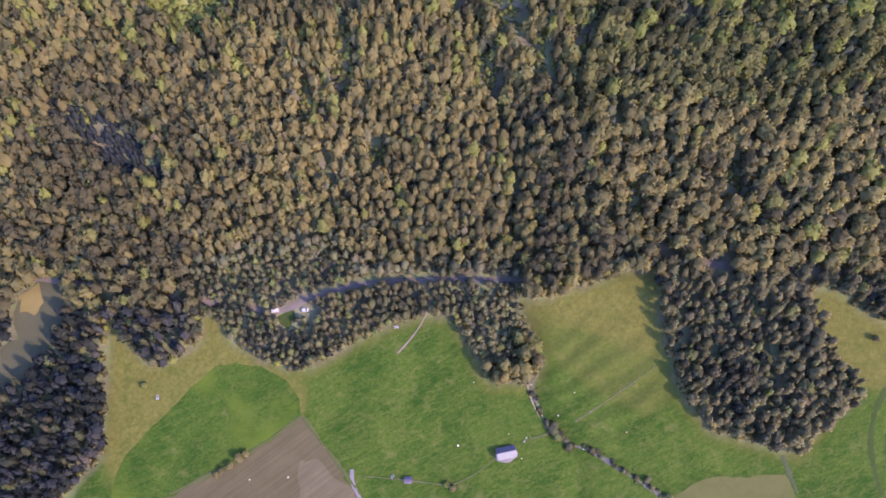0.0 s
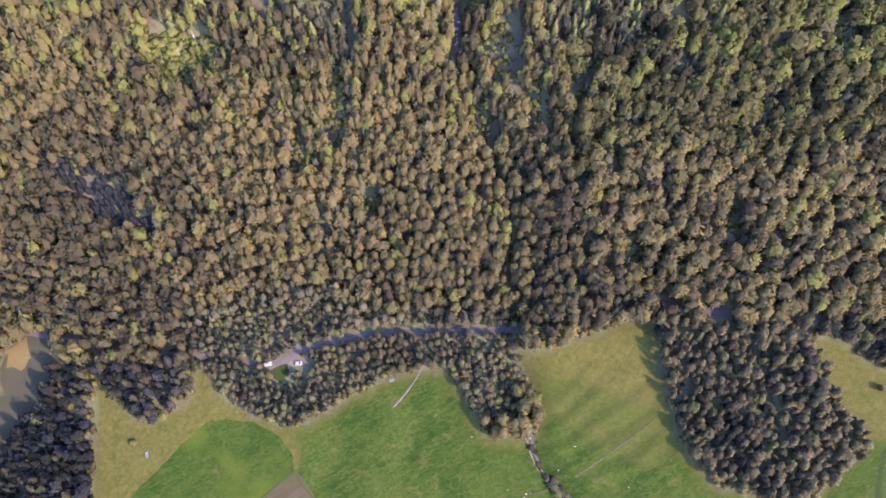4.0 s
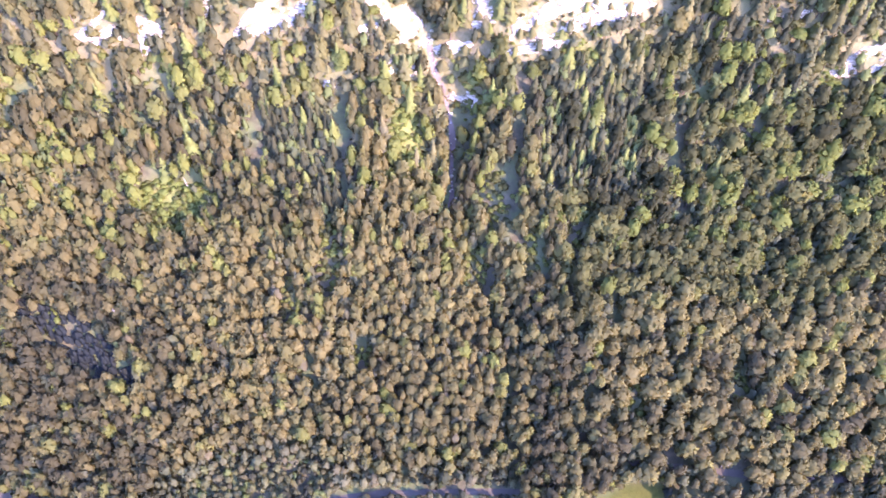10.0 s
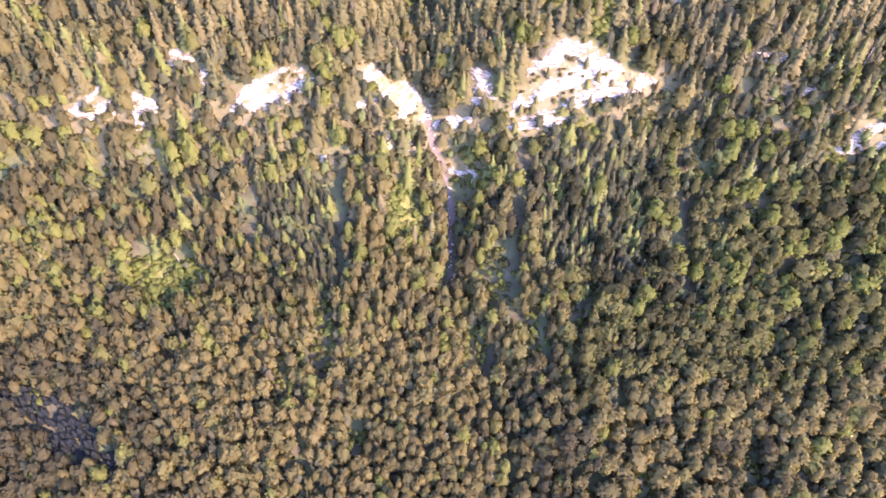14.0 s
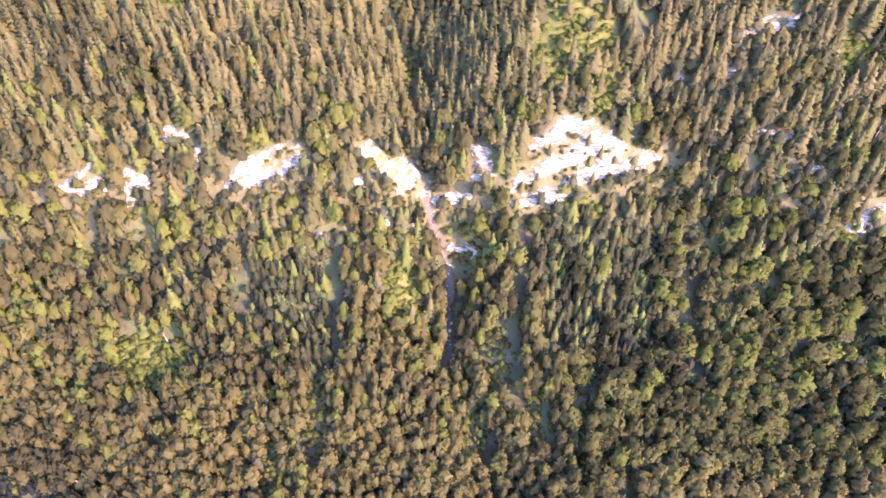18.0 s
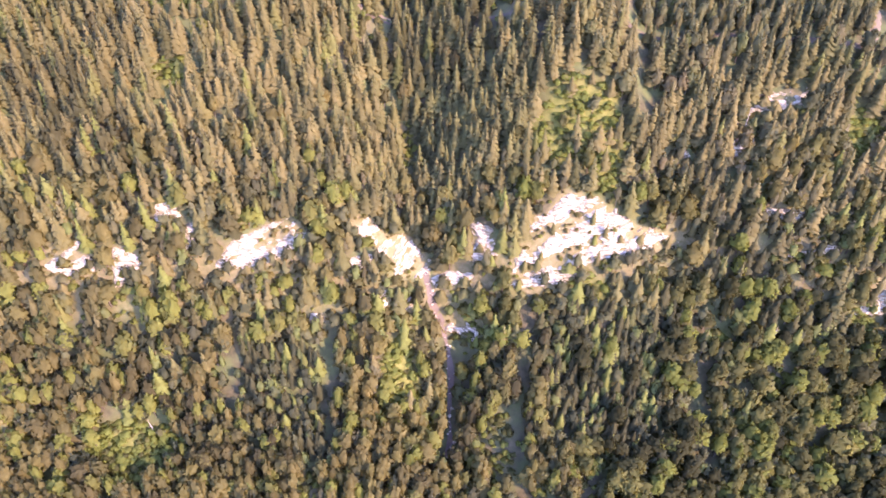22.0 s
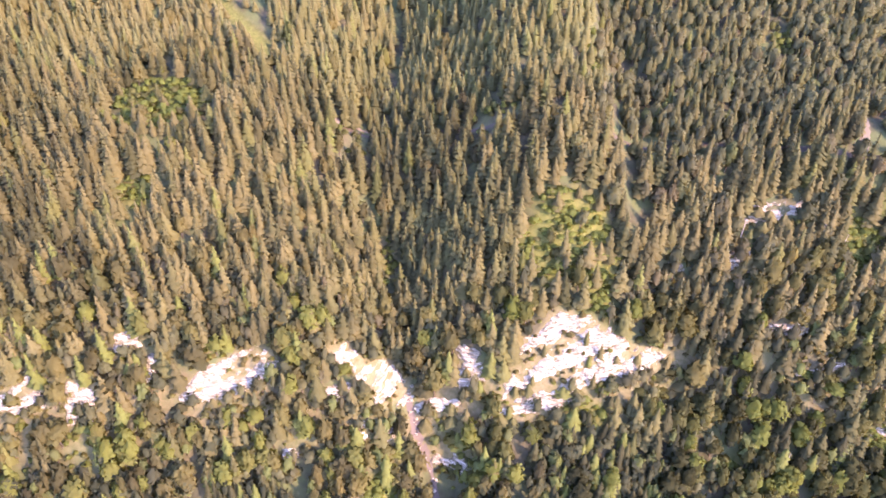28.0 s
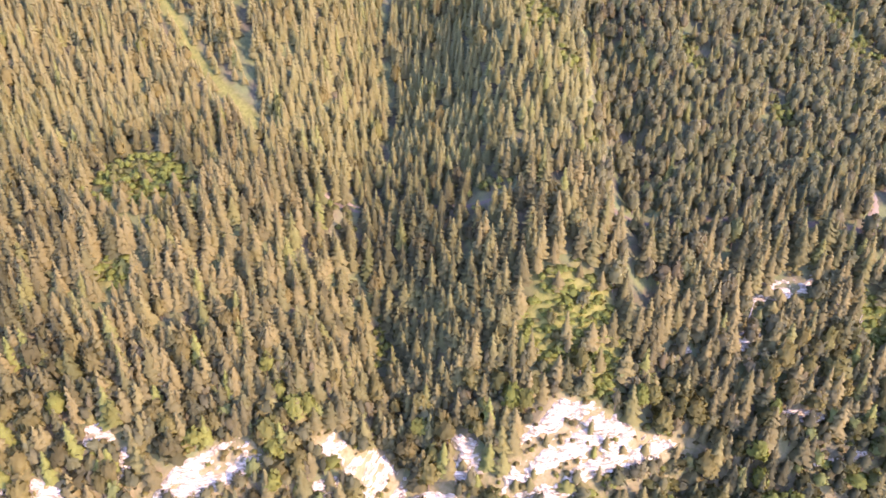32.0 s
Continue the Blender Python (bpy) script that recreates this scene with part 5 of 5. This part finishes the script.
def roof_slope(bm, length, run, eave, ridge, side, thick, over):
    """One slope of a gable roof, with its thickness and overhang."""
    a, pitch = length / 2 + over, (ridge - eave) / run
    y1, z1 = side * (run + over), eave - over * pitch
    low = [(-a, 0, ridge), (a, 0, ridge), (a, y1, z1), (-a, y1, z1)]
    verts = [bm.verts.new((x, y, z + d)) for d in (0, thick) for x, y, z in low]
    for f in ((0, 1, 2, 3), (7, 6, 5, 4), (0, 4, 5, 1), (1, 5, 6, 2), (2, 6, 7, 3), (3, 7, 4, 0)):
        bm.faces.new([verts[i] for i in f])


def barn(name, x, y, turn, length, width, eave, ridge, light, dark, label, seams):
    base = at_ground(name, x, y, turn, 0.2)
    h, w = length / 2, width / 2
    bm = bmesh.new()
    ring = [(-h, -w), (h, -w), (h, w), (-h, w)]
    low = [bm.verts.new((*p, 0)) for p in ring]
    top = [bm.verts.new((*p, eave)) for p in ring]
    gable = [bm.verts.new((-h, 0, ridge)), bm.verts.new((h, 0, ridge))]
    for i in range(4):
        j = (i + 1) % 4
        if i in (1, 3):
            bm.faces.new([low[i], low[j], top[j], gable[1 if i == 1 else 0], top[i]])
        else:
            bm.faces.new([low[i], low[j], top[j], top[i]])
    solid("wall", bm, timber, base, "weathered timber wall")
    for side, stuff, words in ((-1, light, "pale sheet-metal roof slope"), (1, dark, "dark sheet-metal roof slope, shade put into the barn's")):
        bm = bmesh.new()
        roof_slope(bm, length, w, eave, ridge, side, 0.12, 0.45)
        slope = solid("roof_slope", bm, stuff, base, words)
        for k in range(seams):
            u = -h + (k + 0.5) * length / seams
            bm = bmesh.new()
            pitch = (ridge - eave) / w
            v = [bm.verts.new((u + dx, side * yy, ridge - pitch * yy + 0.12 + dz)) for dz in (0.005, 0.07) for yy in (0.15, w + 0.4) for dx in (-0.04, 0.04)]
            for f in ((4, 5, 7, 6), (0, 4, 6, 2), (1, 3, 7, 5), (2, 6, 7, 3), (0, 1, 5, 4)):
                bm.faces.new([v[i] for i in f])
            solid("roof_seam", bm, stuff, slope)
    box("ridge_cap", -h - 0.45, h + 0.45, -0.16, 0.16, ridge + 0.08, ridge + 0.17, dark, base)
    door = box("door", -1.3, 1.3, -w - 0.07, -w - 0.004, 0.2, 2.5, timber, base, "dark plank barn door", 0.015)
    box("door_handle", 0.9, 1.0, -w - 0.14, -w - 0.07, 1.1, 1.35, dark_shade_roofing, door)
    for u in (-h * 0.65, h * 0.65):
        win = box("window", u - 0.45, u + 0.45, -w - 0.05, -w - 0.004, 1.2, 2.0, glass_dark, base, "small dark window", 0.01)
        box("window_frame", u - 0.53, u + 0.53, -w - 0.08, -w - 0.05, 1.12, 1.2, white_paint, win)
        box("window_frame", u - 0.53, u + 0.53, -w - 0.08, -w - 0.05, 2.0, 2.08, white_paint, win)
    return tagged(base, label, "barn")


def apron():
    """The worn concrete yard round the barn."""
    n, a = 40, np.linspace(0, 2 * math.pi, 40, endpoint=False)
    c, s = math.cos(radians(11)), math.sin(radians(11))
    verts, faces = [], []
    for k, r in enumerate((0.0, 0.5, 0.97, 1.0)):
        wob = 1 + 0.04 * np.sin(a * 5 + k)
        u, v = 5.4 * r * np.cos(a) * wob, 3.6 * r * np.sin(a) * wob - 0.5
        x, y = 28.6 + u * c - v * s, -77.6 + u * s + v * c
        z = ground_z(x, y) + (0.16 if k < 3 else 0.0)
        verts += list(zip(x, y, z))
    for k in range(3):
        faces += [(k * n + i, k * n + (i + 1) % n, (k + 1) * n + (i + 1) % n, (k + 1) * n + i) for i in range(n)]
    return tagged(new("yard", mesh_from("yard", verts, faces, [concrete], True)), "oval pale concrete yard round the barn", "yard", kind="structure")


# the slope turned from the sun is darker: its shade as colour
barn("barn", 28.6, -77.6, 11, 8.3, 4.7, 2.7, 4.3, roofing, dark_shade_roofing, "timber barn on a meadow, shade put into its darker roof slope", 16)
apron()
barn("shed", -17.5, -89, -3, 2.8, 2.3, 1.8, 2.5, dark_shade_roofing, dark_shade_roofing, "small shed with a dark metal roof in the meadow", 6)


def vehicle(name, x, y, turn, length, tall, paint, label, van):
    """A parked car or van seen from above."""
    base = at_ground(name, x, y, turn, -0.05)
    h = length / 2
    profile = [(-h, 0.35), (-h, tall * 0.85), (-h + 0.15, tall), (h * 0.45, tall), (h * 0.72, tall * 0.62), (h * 0.97, tall * 0.52), (h, 0.35)] if van else \
        [(-h, 0.35), (-h, 0.85), (-h * 0.75, tall), (h * 0.15, tall), (h * 0.5, 0.92), (h * 0.95, 0.8), (h, 0.35)]
    bm = bmesh.new()
    rows = [[bm.verts.new((px, w * (0.86 if pz > 1.0 else 1.0), pz)) for px, pz in profile] for w in (-0.88, 0.88)]
    n = len(profile)
    for i in range(n):
        j = (i + 1) % n
        bm.faces.new([rows[0][i], rows[0][j], rows[1][j], rows[1][i]])
    bm.faces.new(rows[0][::-1])
    bm.faces.new(rows[1])
    bmesh.ops.recalc_face_normals(bm, faces=bm.faces)
    bmesh.ops.bevel(bm, geom=bm.edges[:], offset=0.06, segments=2, affect="EDGES", clamp_overlap=True)
    solid("body", bm, paint, base)
    screen = bmesh.new()
    a, b = (profile[3], profile[4])
    v = [screen.verts.new(p) for p in ((a[0] + 0.06, -0.7, a[1] - 0.02), (b[0] + 0.05, -0.78, b[1] + 0.06), (b[0] + 0.05, 0.78, b[1] + 0.06), (a[0] + 0.06, 0.7, a[1] - 0.02))]
    screen.faces.new(v)
    solid("windscreen", screen, glass_dark, base)
    for wx in (-h * 0.62, h * 0.62):
        for wy in (-0.84, 0.84):
            bm = bmesh.new()
            bmesh.ops.create_cone(bm, cap_ends=True, segments=16, radius1=0.34, radius2=0.34, depth=0.22, matrix=pose(wx, wy, 0.34, 90, 0, 0))
            wheel = solid("wheel", bm, rubber, base)
            bm = bmesh.new()
            bmesh.ops.create_cone(bm, cap_ends=True, segments=12, radius1=0.19, radius2=0.19, depth=0.25, matrix=pose(wx, wy, 0.34, 90, 0, 0))
            solid("rim", bm, roofing, wheel)
    return tagged(base, label, "van" if van else "car")


vehicle("van", -82, -12.6, 188, 4.6, 1.95, white_paint, "white van parked where the road leaves the wood", True)
vehicle("car", -67, -12.4, 6, 3.4, 1.4, white_paint, "small white car parked beside the road", False)


def road_barrier(x, y, turn):
    base = at_ground("road_barrier", x, y, turn)
    for u in (-2.3, 2.3):
        box("post", u - 0.09, u + 0.09, -0.09, 0.09, 0, 1.05, timber, base)
    for k in range(6):
        u = -2.4 + 0.8 * k
        box("beam_stripe", u, u + 0.8, -0.12, 0.12, 1.05, 1.25, red_paint if k % 2 else white_paint, base)
    box("footing", -2.7, 2.7, -0.5, 0.5, -0.1, 0.25, concrete, base, "pale concrete footing")
    return tagged(base, "red and white barrier on a concrete footing beside the road", "barrier")


road_barrier(132, 9.5, 8)


def trough(x, y, turn, label):
    base = at_ground("trough", x, y, turn, 0.05)
    for a, b, c, d in ((-1.1, 1.1, -0.5, -0.38), (-1.1, 1.1, 0.38, 0.5), (-1.1, -0.98, -0.38, 0.38), (0.98, 1.1, -0.38, 0.38)):
        box("trough_side", a, b, c, d, 0, 0.62, white_paint, base)
    box("trough_floor", -0.98, 0.98, -0.38, 0.38, 0.05, 0.14, concrete, base)
    return tagged(base, label, "trough")


trough(-25, -87.3, 60, "small white trough beside the meadow fence")
trough(-137, -51, 100, "white cattle trough in the dry upper meadow")
trough(-23, -20.5, 15, "white cattle trough at the edge of the wood")


def fence(points, label, gap=2.8):
    line = smooth_line(points, gap)
    base = at_ground("fence", *line[0])
    origin = base.matrix_basis.translation
    bm = bmesh.new()
    box_bm(bm, -0.055, 0.055, -0.055, 0.055, -0.3, 1.1, 0.012)
    mesh = bpy.data.meshes.new("post")
    bm.to_mesh(mesh)
    bm.free()
    mesh.materials.append(timber)
    tops = []
    for k, (px, py) in enumerate(line):
        z = float(ground_z(px, py))
        part("post", mesh, base, "", pose(px - origin.x, py - origin.y, z - origin.z, 2 * math.sin(k * 2.3), 2 * math.cos(k * 1.7), k * 37))
        tops.append((px - origin.x, py - origin.y, z - origin.z))
    for h in (0.45, 0.95):
        v, f = [], []
        for k, (px, py, pz) in enumerate(tops):
            v += [(px, py - 0.012, pz + h), (px, py + 0.012, pz + h), (px, py, pz + h + 0.022)]
            if k:
                a = 3 * (k - 1)
                f += [(a, a + 1, a + 4, a + 3), (a + 1, a + 2, a + 5, a + 4), (a + 2, a, a + 3, a + 5)]
        part("wire", mesh_from("wire", v, f, [roofing]), base)
    return tagged(base, label, "fence")


fence([(53, -68), (42, -71), (35, -73)], "old wooden post and wire fence between barn and brook")
fence([(24, -79), (19, -84), (3, -92), (-8, -90), (-39, -87)], "wooden post and wire fence across the meadow")
fence([(62, -64), (79, -54), (90, -47), (102, -39)], "wooden post and wire fence along the meadow's rise")
ribbon("fence_strip", [(62, -64), (79, -54), (90, -47), (102, -39)], 0.9, dry_edge, "strip of uncut dry grass under the fence", "grass strip", ragged=0.5)
ribbon("fence_strip", [(53, -68), (42, -71), (35, -73), (24, -79), (19, -84), (3, -92), (-8, -90), (-39, -87)], 0.7, dry_edge, "strip of uncut dry grass under the fence", "grass strip", ragged=0.5)
ribbon("field_margin", [(159, -80), (161, -86), (163, -92), (165, -98)], 1.6, ditch, "narrow dark ditch between two meadows", "ditch", ragged=0.5, lift=0.1)
# dark strip that lays the trees' shade onto the lane
ribbon("copse_lane", COPSE_LANE, 4.2, ditch, "earth lane between the trees of the copse, their shade put into its colour", "path", ragged=0.3)
ribbon("mown_curve", [(211, -51), (204, -61), (200, -76), (202, -91), (204, -99)], 2.6, dark_grass, "curved strip of deeper green grass", "grass strip", ragged=0.3, lift=0.06)
ribbon("field_margin", [(-68, -60), (-93, -77), (-130, -94)], 1.4, dry_edge, "dry grass margin of the tilled field", "grass strip", ragged=0.5, lift=0.2)
ribbon("field_margin", [(-68, -60), (-56, -75), (-39, -96)], 1.6, dry_edge, "dry grass margin of the tilled field", "grass strip", ragged=0.5, lift=0.2)


def boulder(x, y, size, seed, label):
    bm = bmesh.new()
    bmesh.ops.create_icosphere(bm, subdivisions=2, radius=size)
    for v in bm.verts:
        v.co *= 1 + 0.35 * noise.noise(v.co * (1.3 / size) + Vector((seed * 7.1, 0, 0)))
        v.co.z *= 0.7
    mesh = bpy.data.meshes.new("boulder")
    bm.to_mesh(mesh)
    bm.free()
    mesh.materials.append(rock)
    ob = new("boulder", mesh)
    ob.matrix_basis = pose(x, y, float(ground_z(x, y)) + size * 0.25, 0, 0, seed * 40)
    return tagged(ob, label, "rock", "pale rocks on the meadow")


for k, (bx, by) in enumerate([(14, -46), (62, -51), (54, -61), (54, -70), (36, -80), (6, -74), (30, -69), (38.5, -71), (37.5, -72.5), (40.5, -70.5), (-92, -88), (-74, -87), (-57, -74), (86, -69)]):
    boulder(bx, by, 0.22 + 0.1 * (k % 3), k + 1, "pale limestone rock lying in the grass")
rng = np.random.default_rng(77)
for k in range(46):
    s = rng.random()
    line = np.array(SCREE, float)
    u = s * (len(line) - 1)
    i = min(int(u), len(line) - 2)
    bx, by = line[i] + (u - i) * (line[i + 1] - line[i]) + rng.normal(0, 1.3, 2)
    ob = boulder(float(bx), float(by), 0.3 + 0.55 * rng.random() ** 2, k + 30, "pinkish grey boulder in the torrent's scree")
    tagged(ob, group="boulders of the torrent")

for k, (bx, by) in enumerate(smooth_line(BROOK[3:9], 1.6)):
    ob = boulder(float(bx + rng.normal(0, 0.5)), float(by + rng.normal(0, 0.4)), 0.14 + 0.2 * rng.random() ** 2, k + 90, "grey stone in the bed of the meadow brook")
    tagged(ob, group="stones of the brook")

bush_masters = [broadleaf_tree(90 + k, shrub_single, "brook_bush", "low dark bush on the brook's bank", "bush", "bushes along the brook", 50) for k in range(3)]
rng = np.random.default_rng(5)
spots = []
for bx, by in smooth_line(BROOK[3:], 2.2):
    big = 1.0 + 0.9 * math.exp(-((bx - 54) / 6) ** 2)
    for _ in range(int(rng.random() < 0.65) + int(rng.random() < 0.35)):
        s = rng.uniform(0.45, 1.7) * big
        spots.append((bx + rng.normal(0.4, 1.1), by + rng.normal(0.3, 1.0), s * rng.uniform(1.0, 1.9), s))
stand(bush_masters, spots, 6)
lone_masters = [broadleaf_tree(95 + k, broad_single, "lone_bush", "single leafy bush standing in the meadow", "bush", "", 60) for k in range(2)]
stand(lone_masters, [(3, -93, 3.2, 1.7), (0.5, -91.5, 2.4, 1.5), (-97, -79, 4.5, 2.3), (-101, -82, 3.5, 1.8), (-105, -84, 3.0, 1.6), (-94, -77, 3.5, 1.6), (-143, -46, 2.6, 1.7), (-108, -86, 2.2, 1.3), (207, -29, 4, 1.8)], 7)


def snag(x, y, tall, lean, turn, label):
    """A dead, barkless stem with a few broken limbs."""
    base = at_ground("dead_tree", x, y, turn, 0.2)
    v, f = tube([(0, 0, 0), (lean * 0.4, 0, tall * 0.5), (lean, 0, tall)], (0.20, 0.14, 0.05), 7)
    part("stem", mesh_from("stem", v, f, [snag_wood]), base)
    for k in range(5):
        z, a = tall * (0.35 + 0.13 * k), k * 2.4
        r = 1.5 - 0.2 * k
        v, f = tube([(lean * z / tall, 0, z), (lean * z / tall + r * math.cos(a), r * math.sin(a), z + 0.3)], (0.07, 0.02), 4)
        part("broken_limb", mesh_from("broken_limb", v, f, [snag_wood]), base)
    return tagged(base, label, "dead tree")


for k, (sx, sy) in enumerate([(-158, 144), (-162, 141), (147, 150), (155, 62), (168, 33), (176, 58), (-163, 128), (-142, 71), (173, 203), (150, 178), (-81, 190), (150, 195), (109, 196), (134, 209), (-142, 124), (-91, 124), (-112, 124), (145, 163), (139, 165), (189, 177), (-148, 119), (165, 207), (174, 203), (116, 215), (148, 200)]):
    snag(sx, sy, 8 + (k * 5) % 6, 0.6 * math.sin(k), k * 50, "bleached dead tree trunk standing in the wood")
